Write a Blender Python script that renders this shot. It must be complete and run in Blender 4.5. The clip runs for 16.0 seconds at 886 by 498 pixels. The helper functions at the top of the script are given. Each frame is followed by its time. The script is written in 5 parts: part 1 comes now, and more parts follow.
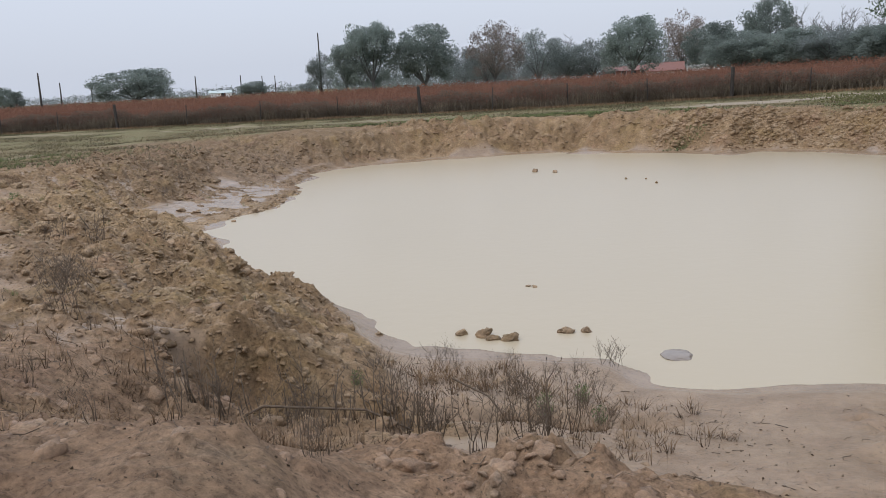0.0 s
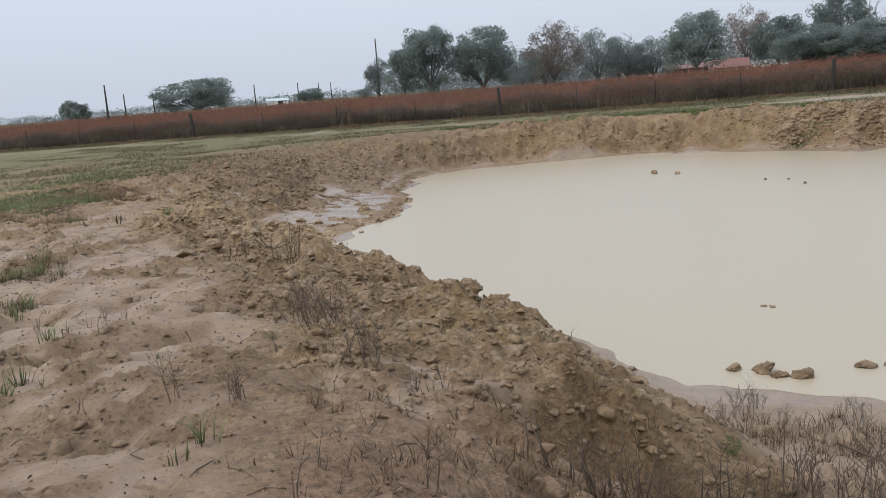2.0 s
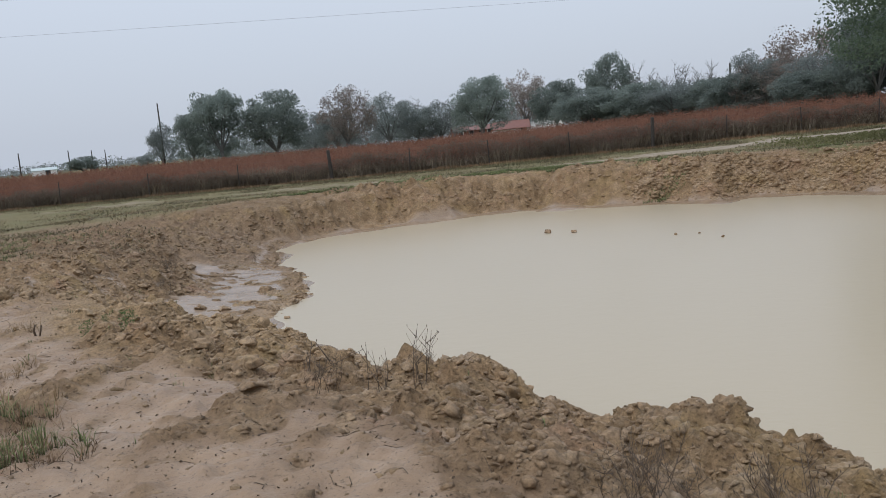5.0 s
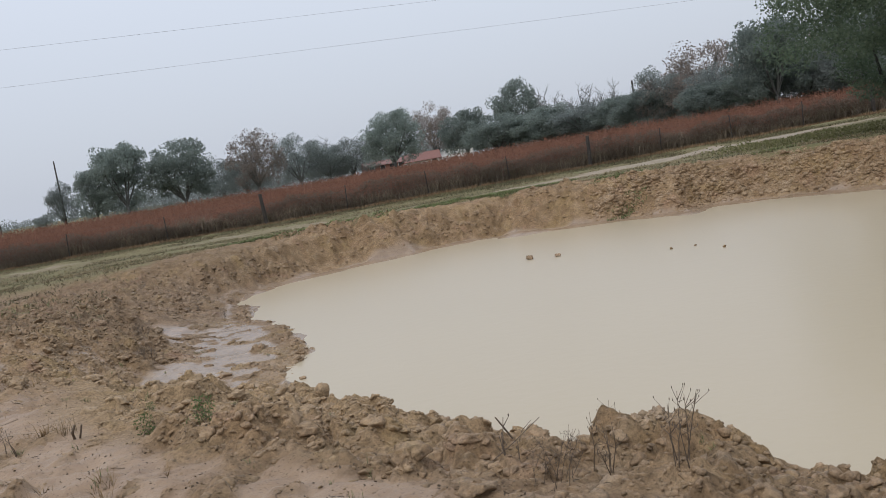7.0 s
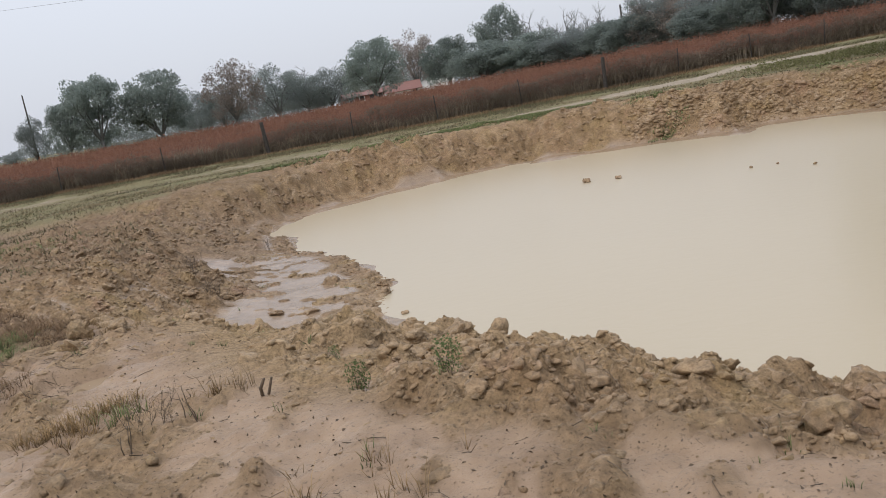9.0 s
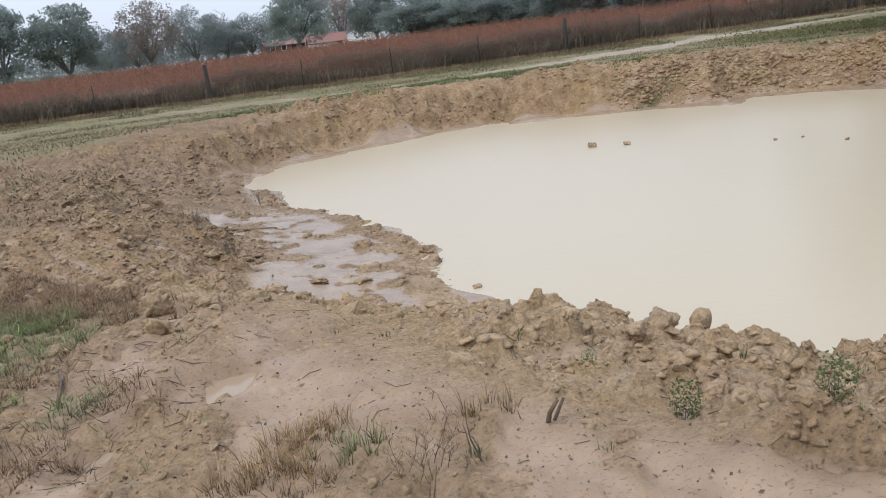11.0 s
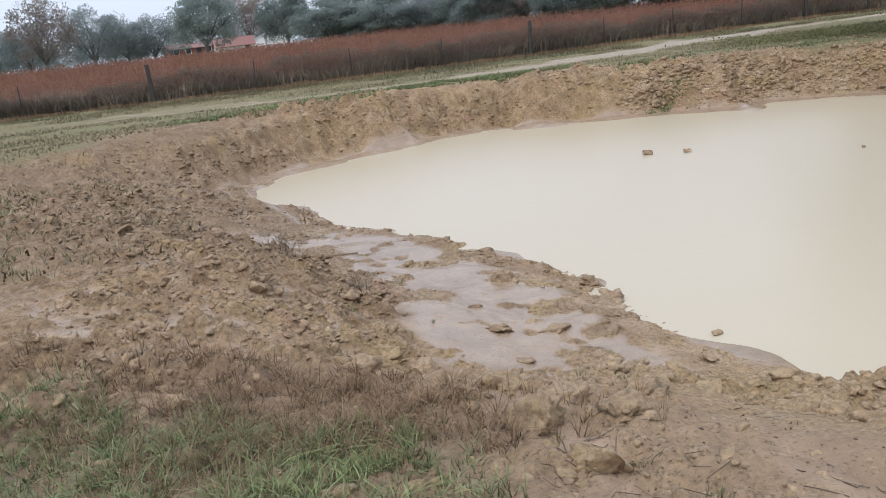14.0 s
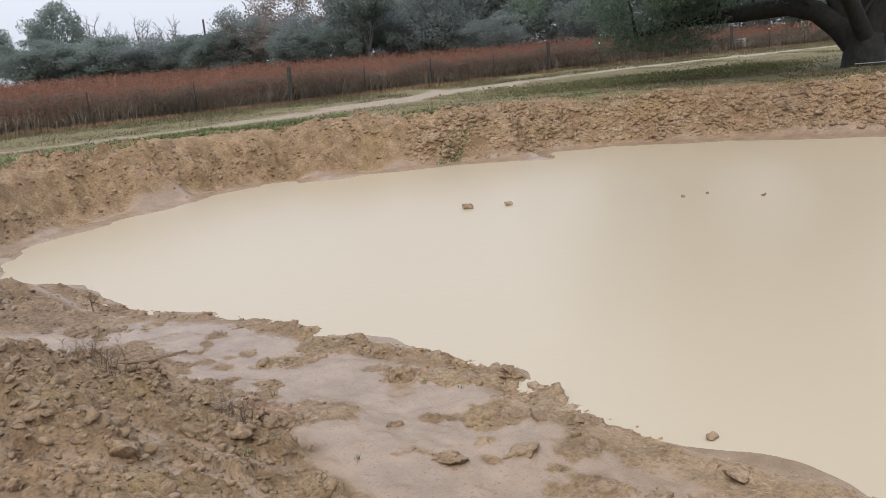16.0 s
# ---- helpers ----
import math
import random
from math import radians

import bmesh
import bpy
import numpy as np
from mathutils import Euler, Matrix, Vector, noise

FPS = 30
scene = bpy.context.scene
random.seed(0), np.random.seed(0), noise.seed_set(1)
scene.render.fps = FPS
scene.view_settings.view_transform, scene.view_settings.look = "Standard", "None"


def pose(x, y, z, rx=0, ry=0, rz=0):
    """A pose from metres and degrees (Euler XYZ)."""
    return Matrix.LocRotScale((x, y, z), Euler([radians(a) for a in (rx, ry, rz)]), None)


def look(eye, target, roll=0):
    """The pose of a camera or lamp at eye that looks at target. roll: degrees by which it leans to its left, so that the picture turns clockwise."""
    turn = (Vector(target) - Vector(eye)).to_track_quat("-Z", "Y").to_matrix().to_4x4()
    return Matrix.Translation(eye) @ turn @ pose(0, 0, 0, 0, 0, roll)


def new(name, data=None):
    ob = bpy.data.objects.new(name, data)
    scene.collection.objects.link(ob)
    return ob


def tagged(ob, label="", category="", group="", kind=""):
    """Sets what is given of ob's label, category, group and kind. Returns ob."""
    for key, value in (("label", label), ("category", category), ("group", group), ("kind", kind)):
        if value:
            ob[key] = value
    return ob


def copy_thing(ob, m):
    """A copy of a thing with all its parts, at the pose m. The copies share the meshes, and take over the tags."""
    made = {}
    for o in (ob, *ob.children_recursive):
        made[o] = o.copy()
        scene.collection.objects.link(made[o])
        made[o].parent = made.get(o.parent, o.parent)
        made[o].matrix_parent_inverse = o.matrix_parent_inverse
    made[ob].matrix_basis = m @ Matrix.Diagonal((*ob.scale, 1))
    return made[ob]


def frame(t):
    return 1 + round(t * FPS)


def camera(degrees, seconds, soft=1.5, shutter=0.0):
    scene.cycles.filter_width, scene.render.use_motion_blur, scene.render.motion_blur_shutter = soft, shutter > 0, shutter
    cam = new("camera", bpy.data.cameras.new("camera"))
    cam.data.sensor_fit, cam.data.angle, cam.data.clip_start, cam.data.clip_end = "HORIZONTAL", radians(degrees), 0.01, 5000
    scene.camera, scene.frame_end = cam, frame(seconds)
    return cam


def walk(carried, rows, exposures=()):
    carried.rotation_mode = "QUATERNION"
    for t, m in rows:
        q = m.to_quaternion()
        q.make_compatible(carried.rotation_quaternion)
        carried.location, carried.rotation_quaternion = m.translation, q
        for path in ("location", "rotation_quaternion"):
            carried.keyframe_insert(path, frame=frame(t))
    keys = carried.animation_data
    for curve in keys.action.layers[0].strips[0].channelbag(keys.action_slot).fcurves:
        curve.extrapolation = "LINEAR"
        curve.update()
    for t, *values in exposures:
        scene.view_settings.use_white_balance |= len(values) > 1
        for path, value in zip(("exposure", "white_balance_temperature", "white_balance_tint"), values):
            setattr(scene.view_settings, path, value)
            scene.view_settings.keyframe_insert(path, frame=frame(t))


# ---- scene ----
cam = camera(55.0, 16.0, soft=0.4)
PATH = [
    (0, (1.137, 1.61, 2.146), (0.844, 3.559, 1.804), -3.1),
    (0.5, (0.707, 1.83, 2.156), (0.354, 3.751, 1.725), -3.6),
    (1, (0.269, 1.905, 2.198), (0.009, 3.875, 1.975), -2.9),
    (1.5, (-0.238, 2.233, 2.148), (-0.573, 4.185, 1.872), -2.9),
    (2, (-0.682, 2.52, 2.179), (-1.095, 4.449, 1.853), -4.4),
    (2.5, (-1.141, 2.845, 2.217), (-1.469, 4.784, 1.852), -4.9),
    (3, (-1.656, 3.21, 2.248), (-1.877, 5.163, 1.876), -4.6),
    (3.5, (-2.173, 3.43, 2.27), (-2.389, 5.388, 1.924), -5.3),
    (4, (-2.557, 3.735, 2.313), (-2.504, 5.712, 2.012), -6.0),
    (4.5, (-3.017, 4.084, 2.334), (-2.951, 6.065, 2.065), -6.4),
    (5, (-3.515, 4.368, 2.343), (-3.425, 6.353, 2.118), -5.6),
    (5.2, (-3.67, 4.514, 2.331), (-3.494, 6.493, 2.103), -4.7),
    (7.5, (-5.385, 6.076, 2.499), (-5.083, 8.046, 2.333), -10.2),
    (8, (-5.738, 6.433, 2.446), (-5.4, 8.387, 2.183), -8.6),
    (8.5, (-6.12, 6.926, 2.512), (-5.803, 8.874, 2.189), -10.8),
    (8.7, (-6.305, 7.146, 2.471), (-5.988, 9.092, 2.14), -10.9),
    (10.8, (-7.929, 8.958, 2.567), (-7.395, 10.836, 2.133), -7.8),
    (11, (-8.103, 9.162, 2.599), (-7.59, 11.038, 2.134), -7.4),
    (11.5, (-8.576, 9.613, 2.604), (-8.095, 11.482, 2.081), -5.6),
    (12, (-8.937, 9.994, 2.639), (-8.444, 11.857, 2.102), -5.0),
    (12.5, (-9.29, 10.468, 2.721), (-8.792, 12.34, 2.222), -5.0),
    (13, (-9.645, 10.972, 2.723), (-8.955, 12.802, 2.305), -4.5),
    (13.5, (-9.854, 11.566, 2.674), (-9.087, 13.359, 2.233), -4.2),
    (14, (-10.11, 12.16, 2.702), (-9.378, 13.959, 2.225), -6.6),
    (14.5, (-10.266, 12.753, 2.762), (-9.457, 14.514, 2.267), -5.6),
    (15, (-10.214, 13.394, 2.763), (-9.199, 15.063, 2.335), -5.6),
    (15.5, (-10.3, 14.011, 2.745), (-9.101, 15.563, 2.35), -5.9),
    (16, (-10.366, 14.6, 2.748), (-9.098, 16.085, 2.316), -5.2),
]
walk(cam, [(t, look(eye, target, roll)) for t, eye, target, roll in PATH],
     exposures=[(0, 0.06, 6350, 11), (0.5, 0.16, 6350, 10), (1, -0.2, 5950, 7), (1.5, -0.1, 6050, 7), (2, 0.06, 6300, 9), (2.5, 0.0, 6400, 10), (3, 0.18, 6250, 9), (3.5, 0.03, 6250, 9), (4, 0.06, 6300, 9), (4.5, -0.1, 6300, 9), (5, -0.12, 6300, 9), (7.5, -0.06, 6550, 10), (8, -0.1, 6650, 10), (8.5, 0.0, 6700, 11), (11, 0.4, 6200, 10), (12.5, 0.4, 5800, 9), (13.5, 0.38, 6000, 9), (14, 0.44, 6100, 10), (14.5, 0.4, 6150, 10), (16, 0.36, 6550, 12)])

# ---- world and light: an even overcast sky ----
world = bpy.data.worlds.new("overcast")
scene.world = world
world.use_nodes = True
wn, wl = world.node_tree.nodes, world.node_tree.links
sky = wn.new("ShaderNodeTexSky")
sky.sky_type, sky.sun_disc = "NISHITA", False
sky.sun_elevation, sky.sun_rotation = radians(38), radians(200)
sky.air_density, sky.dust_density = 1.5, 4.0
gain = wn.new("ShaderNodeVectorMath")
gain.operation, gain.inputs[3].default_value = "SCALE", 0.10
veil = wn.new("ShaderNodeMix")
veil.data_type = "RGBA"
veil.inputs[0].default_value = 0.88
veil.inputs[7].default_value = (0.625, 0.672, 0.770, 1)
wl.new(sky.outputs[0], gain.inputs[0])
wl.new(gain.outputs[0], veil.inputs[6])
# an overcast sky is brighter overhead than at the horizon
dome, axis, climb, lit = wn.new("ShaderNodeTexCoord"), wn.new("ShaderNodeSeparateXYZ"), wn.new("ShaderNodeMapRange"), wn.new("ShaderNodeVectorMath")
climb.inputs["From Min"].default_value, climb.inputs["From Max"].default_value = 0.05, 0.95
climb.inputs["To Min"].default_value, climb.inputs["To Max"].default_value = 1.0, 2.0
lit.operation = "SCALE"
wl.new(dome.outputs["Generated"], axis.inputs[0])
wl.new(axis.outputs["Z"], climb.inputs["Value"])
wl.new(veil.outputs[2], lit.inputs[0])
wl.new(climb.outputs[0], lit.inputs[3])
wl.new(lit.outputs[0], wn["Background"].inputs[0])
wn["Background"].inputs[1].default_value = 1.0
sun = new("sun", bpy.data.lights.new("sun", "SUN"))
sun.data.energy, sun.data.angle, sun.data.color = 1.3, radians(35), (1.0, 0.97, 0.93)
sun.matrix_world = look((0, 0, 30), (17, 9, 0))


# ---- small tools ----
def grid_noise(x, y, scale, seed):
    """Smooth value noise in -1..1 on arrays."""
    x, y = np.asarray(x, float) / scale, np.asarray(y, float) / scale
    i, j = np.floor(x).astype(np.int64), np.floor(y).astype(np.int64)
    u, v = x - i, y - j
    u, v = u * u * (3 - 2 * u), v * v * (3 - 2 * v)
    n = lambda a, b: hash01(a, b, seed)
    return 2 * ((n(i, j) * (1 - u) + n(i + 1, j) * u) * (1 - v) + (n(i, j + 1) * (1 - u) + n(i + 1, j + 1) * u) * v) - 1


def hash01(i, j, seed):
    h = (i * 374761393 + j * 668265263 + seed * 974634777) & 0xFFFFFFFF
    h = ((h ^ (h >> 13)) * 1274126177) & 0xFFFFFFFF
    h = ((h ^ (h >> 16)) * 2246822519) & 0xFFFFFFFF
    return ((h ^ (h >> 15)) & 0xFFFFFF) / float(0xFFFFFF)


def lumps(x, y, size, seed, keep=0.8):
    """Domes of earth strewn on a jittered grid: 0 between them, up to 1 on the largest."""
    x, y = np.asarray(x, float), np.asarray(y, float)
    wx = x + 0.3 * size * grid_noise(x, y, size * 0.55, seed + 7) + 0.14 * size * grid_noise(x, y, size * 0.2, seed + 9)
    wy = y + 0.3 * size * grid_noise(x, y, size * 0.55, seed + 8) + 0.14 * size * grid_noise(x, y, size * 0.2, seed + 10)
    i, j = np.floor(wx / size).astype(np.int64), np.floor(wy / size).astype(np.int64)
    out = np.zeros(x.shape)
    for a in (-1, 0, 1):
        for b in (-1, 0, 1):
            ci, cj = i + a, j + b
            px = (ci + 0.5 + 0.8 * (hash01(ci, cj, seed) - 0.5)) * size
            py = (cj + 0.5 + 0.8 * (hash01(ci, cj, seed + 1) - 0.5)) * size
            turn = hash01(ci, cj, seed + 4) * 3.14
            dx, dy = wx - px, wy - py
            rx, ry = dx * np.cos(turn) + dy * np.sin(turn), dy * np.cos(turn) - dx * np.sin(turn)
            r = size * (0.32 + 0.4 * hash01(ci, cj, seed + 2))
            q = 1 - (rx / r) ** 2 - (ry / (r * 0.72)) ** 2
            tall = np.where(hash01(ci, cj, seed + 3) < keep, 0.45 + 0.55 * hash01(ci, cj, seed + 5), 0)
            tilt = 1 + 0.55 * (hash01(ci, cj, seed + 6) - 0.5) * rx / r + 0.9 * (hash01(ci, cj, seed + 11) - 0.5) * ry / r
            out = np.maximum(out, np.maximum(q, 0) ** 0.5 * tall * tilt)
    return out * (1 + 0.25 * grid_noise(x, y, size * 0.28, seed + 12) + 0.1 * grid_noise(x, y, size * 0.13, seed + 13))


def billow(x, y, scale, seed):
    """Fused rounded lumps with sharp creases between them, about -0.3..0.7."""
    u, v = 0.8 * x + 0.6 * y, 0.8 * y - 0.6 * x
    w = 0.35 * scale * grid_noise(x, y, scale * 0.7, seed + 1)
    return np.abs(grid_noise(u + w, v - w, scale, seed)) - 0.3


def ease(a, b, v):
    q = np.clip((np.asarray(v, float) - a) / (b - a), 0, 1)
    return q * q * (3 - 2 * q)


# ---- the lie of the land; the pond's water stands at z = 0 ----
SHORE_WEST = [(-7.0, 30.4), (-7.1, 28.7), (-6.65, 27.6), (-6.6, 25.4), (-6.2, 24.3), (-5.7, 23.4), (-5.6, 22.0), (-5.4, 20.7), (-5.25, 19.8),
              (-5.4, 18.9), (-5.65, 17.9), (-5.68, 17.1), (-5.5, 16.4), (-5.05, 15.7), (-4.5, 14.9), (-4.0, 14.0), (-3.4, 13.0), (-2.7, 12.0),
              (-2.1, 11.2), (-1.5, 10.4), (-1.0, 9.7), (-0.6, 8.95)]
SHORE_REST = [(-0.3, 8.72), (0.1, 8.6), (0.9, 8.5), (1.45, 8.4), (1.75, 7.85), (2.3, 7.68), (3.3, 7.7), (5.5, 8.0), (8.5, 9.8), (11.0, 13.5),
              (12.0, 18.0), (11.3, 22.8), (10.2, 26.2), (8.9, 28.9), (7.4, 30.2), (6.1, 29.4), (5.5, 30.5), (3.7, 31.9), (1.6, 33.2), (0.4, 34.1),
              (-1.2, 33.9), (-2.6, 33.3), (-4.7, 32.4), (-6.1, 31.5)]
SHORE = np.array(SHORE_WEST + SHORE_REST)


def shore_distance(x, y):
    """Metres outside the waterline; negative in the pond."""
    x, y = np.asarray(x, float), np.asarray(y, float)
    best, inside = np.full(x.shape, 1e9), np.zeros(x.shape, bool)
    for (ax, ay), (bx, by) in zip(SHORE, np.roll(SHORE, -1, 0)):
        ex, ey = bx - ax, by - ay
        k = np.clip(((x - ax) * ex + (y - ay) * ey) / (ex * ex + ey * ey), 0, 1)
        best = np.minimum(best, (x - ax - k * ex) ** 2 + (y - ay - k * ey) ** 2)
        inside ^= ((ay > y) != (by > y)) & (x < ax + (y - ay) * ex / (ey if abs(ey) > 1e-9 else 1e-9))
    d = np.sqrt(best)
    return np.where(inside, -d, d)


def fence_y(x):
    return 49.4 - 0.143 * (np.asarray(x, float) + 6.9)


def road_y(x):
    return np.interp(x, [-90, -60, -20, -8, -3, 2, 8, 14, 24, 42, 80], [54, 50, 45, 42.4, 40.8, 40.2, 40.8, 41.3, 41.0, 38.6, 34])


def zones(x, y):
    """Weights of the flat of wet mud, the dug berm, the low near shore and the far banks."""
    flat = ease(15.6, 17.4, y) * ease(32.5, 30.0, y) * ease(2, -4, x)
    near = ease(-1.0, 0.3, x + 0.25 * (y - 7)) * ease(11, 8.5, y)
    berm = ease(17.4, 15.6, y) * ease(3, -0.5, x) * (1 - near)
    bank = np.clip(1 - flat - near - berm, 0, 1)
    return flat, berm, near, bank


def plain(x, y):
    """The land round the pond: near level, rising gently far off."""
    r = np.maximum(0, np.asarray(y, float) - 52)
    west = ease(10, -120, x)
    far = np.minimum(r, 170) * (0.021 + 0.004 * west) + np.minimum(np.maximum(r - 170, 0), 330) * (0.012 + 0.014 * west)
    return 1.1 + 0.35 * ease(30, 50, y) + 0.25 * ease(0, 30, x) * ease(0, 20, y) + far


# swells and sags along the crest of the berm: x, y, radius, rise
HUMPS = [(-3.5, 10.2, 0.42, 0.17), (-3.3, 10.85, 0.4, 0.09), (-2.85, 10.35, 0.35, 0.09), (-1.95, 8.65, 0.4, 0.07), (-1.4, 8.5, 0.35, 0.06), (-6.3, 13.8, 0.45, 0.17), (-5.5, 14.75, 0.45, 0.14),
         (-5.3, 13.6, 0.35, 0.05), (-4.15, 13.25, 0.5, -0.16), (-4.95, 13.2, 0.35, -0.08), (-2.45, 10.6, 0.35, -0.1), (-0.9, 7.65, 0.3, -0.12), (-2.35, 9.75, 0.25, -0.06)]


def foot_x(y):
    """Where the cloddy berm ends and the wheel-worn track begins."""
    return np.interp(y, [3.0, 4.6, 5.7, 7.0, 7.9, 9.6, 10.4, 11.2, 12.0, 12.6, 13.2, 14.3, 15.4, 16.5], [-1.2, -1.8, -2.2, -2.6, -3.1, -4.1, -5.1, -6.0, -6.6, -7.0, -7.3, -7.5, -8.0, -8.6])


def past_foot(x, y):
    """Metres out on the track from the berm's foot; negative on the berm."""
    return 0.75 * (foot_x(y) - x)


def ruts(x, y):
    """Long wheel ridges and troughs, -1..1."""
    u, v = 0.26 * x + 0.966 * y, 0.966 * x - 0.26 * y + 0.12 * grid_noise(x, y, 0.9, 111)
    return 0.7 * grid_noise(v, 0.16 * u, 0.30, 112) + 0.3 * grid_noise(v, 0.25 * u, 0.13, 113) + 0.16 * grid_noise(v, 0.3 * u, 0.06, 114)


def smooth_height(x, y):
    x, y = np.asarray(x, float), np.asarray(y, float)
    s = shore_distance(x, y)
    wob = s + (0.3 + 0.7 * ease(-1.2, -0.2, s)) * (0.2 * grid_noise(x, y, 0.9, 3) + 0.08 * grid_noise(x, y, 0.35, 4))
    flat, berm, near, bank = zones(x, y)
    north = ease(23.0, 26.0, y)
    z_flat = np.interp(wob, [0, 0.5, 1.5, 2.3, 3.0, 3.9, 5, 9], [0, 0.07, 0.12, 0.24, 0.62, 1.02, 1.14, 1.14]) * (1 - north) \
        + np.interp(wob, [0, 0.5, 1.0, 1.5, 2.5, 3.5, 9], [0, 0.13, 0.32, 0.5, 0.8, 1.1, 1.18]) * north
    z_berm = np.interp(wob, [0, 0.5, 1.0, 1.35, 1.7, 2.1, 3, 4, 9], [0, 0.25, 0.49, 0.63, 0.72, 0.82, 1.03, 1.06, 1.08]) * (1 - 0.2 * ease(13.2, 15.4, y) * ease(2.6, 1.4, wob))
    z_near = np.interp(wob, [0, 1, 2, 3, 4, 5, 7], [0, 0.1, 0.24, 0.34, 0.46, 0.58, 0.7])
    slump = 0.45 * grid_noise(x, y, 2.4, 15) + 0.3 * grid_noise(x, y, 0.9, 16)
    z_bank = np.interp(wob * (1 + 0.3 * slump) + 0.35 * slump * ease(0.2, 1.0, wob), [0, 0.5, 0.75, 1.3, 1.6, 2.1, 3.0, 6], [0, 0.06, 0.22, 0.72, 1.08, 1.28, 1.34, 1.3])
    z = flat * z_flat + berm * z_berm + near * z_near + bank * z_bank
    z = z * ease(11, 6, s) + plain(x, y) * ease(6, 11, s)
    z = np.where(wob < 0, np.maximum(0.35 * wob, -0.7), z)
    dip = ease(-1.7, -0.4, x) * ease(1.7, 0.8, x) * ease(6.9, 5.9, y + 0.15 * grid_noise(x, y, 0.6, 17)) * ease(4.2, 5.3, y)
    z = np.minimum(z, z * (1 - dip) + 0.5 * dip)
    z = z + 0.31 * np.exp(-(((x - 1.0) / 1.0) ** 2 + ((y - 4.95) / 0.5) ** 2))
    for hx, hy, hr, rise in HUMPS:
        z = z + rise * np.exp(-(((x - hx) / hr) ** 2 + ((y - hy) / hr) ** 2)) * ease(0.0, 0.4, s)
    z = z + 0.10 * np.exp(-(((x - 2.0) / 0.5) ** 2 + ((y - 33.2) / 0.9) ** 2)) - 0.6 * np.exp(-(((x - 1.5 - 0.6 * (y - 34.8)) / 0.4) ** 2 + ((y - 35.0) / 0.8) ** 2))
    return z, s


def hollowed(x, y, z):
    """Presses the hollows in which the puddles lie into the land."""
    for px, py, rx, ry, turn, level in HOLLOWS:
        u, v = (x - px) * math.cos(turn) + (y - py) * math.sin(turn), (y - py) * math.cos(turn) - (x - px) * math.sin(turn)
        m = ease(1.55, 0.75, np.hypot(u / rx, v / ry) + 0.4 * grid_noise(x, y, 0.3, 91) + 0.2 * grid_noise(x, y, 0.12, 92))
        z = z * (1 - m) + (level - 0.075) * m
    return z


HOLLOWS = []


def add_hollow(px, py, rx, ry, turn):
    ring = np.arange(24) * 6.2832 / 24
    u, v = 1.5 * rx * np.cos(ring), 1.5 * ry * np.sin(ring)
    z, _ = smooth_height(px + u * math.cos(turn) - v * math.sin(turn), py + u * math.sin(turn) + v * math.cos(turn))
    HOLLOWS.append((px, py, rx, ry, turn, float(np.min(z)) + 0.01))


for hollow in [(-0.35, 6.2, 0.9, 0.26, -0.05), (-2.95, 5.3, 0.55, 0.22, 0.2), (0.8, 6.75, 0.7, 0.22, 0.0), (-4.5, 6.9, 0.6, 0.16, 0.9), (-8.45, 13.3, 0.55, 0.16, 0.85),
               (-3.3, 6.75, 0.5, 0.15, 0.8)]:
    add_hollow(*hollow)


def roughness_of_ground(x, y, s):
    """How cloddy the earth lies: 1 on the dug berm and banks, near 0 on the wheel-worn track and the wet flat."""
    flat, berm, near, bank = zones(x, y)
    n = 0.5 + 0.5 * grid_noise(x, y, 1.3, 21)
    on_berm = (0.2 + 0.8 * ease(5.2, 6.4, y)) * ease(0.0, 0.4, s) * ease(0.32, -0.22, past_foot(x, y) + 0.7 * (n - 0.5) + 0.25 * grid_noise(x, y, 0.45, 26))
    n2 = 0.5 + 0.3 * grid_noise(x, y, 0.5, 22) + 0.3 * grid_noise(x, y, 0.22, 23) + 0.15 * grid_noise(x, y, 0.1, 24)
    on_flat = (0.35 + 0.5 * ease(0.42, 0.58, n2)) * ease(0.0, 0.15, s) * ease(0.7, 0.3, s + 0.3 * (n2 - 0.5)) + 0.55 * ease(0.60, 0.68, 0.3 * n + 0.7 * n2) * ease(0.3, 0.8, s) + ease(2.0, 2.6, s + 0.5 * (n2 - 0.5)) * ease(6.0, 4.0, s)
    on_flat = np.maximum(on_flat, ease(23.5, 25.5, y) * ease(0.3, 1.2, s) * ease(5.5, 3.5, s))
    east = ease(4, 9, x)
    on_bank = ease(0.35, 0.9, s) * ease(4.0 - 1.2 * east, 2.4 - 0.7 * east, s)
    on_near = 0.35 * ease(1.0, 2.2, s) * n
    on_near = np.maximum(on_near, 0.95 * np.exp(-(((x - 1.0) / 1.0) ** 2 + ((y - 4.95) / 0.5) ** 2)))
    c = flat * np.clip(on_flat, 0, 1) + berm * np.maximum(on_berm, 0.03 + 0.10 * ease(0.5, 0.75, n2) * ease(0.35, 0.7, n)) + near * on_near + bank * on_bank * np.maximum(0.35 + 0.6 * ease(0.3, 0.7, n), 0.75 * ease(5, 9, x))
    smear = np.exp(-(((x + 7.45) / 0.7) ** 2 + ((y - 14.5) / 1.2) ** 2))
    return np.clip(c * (1 - 0.8 * smear), 0.03, 1) * ease(9, 5, s)


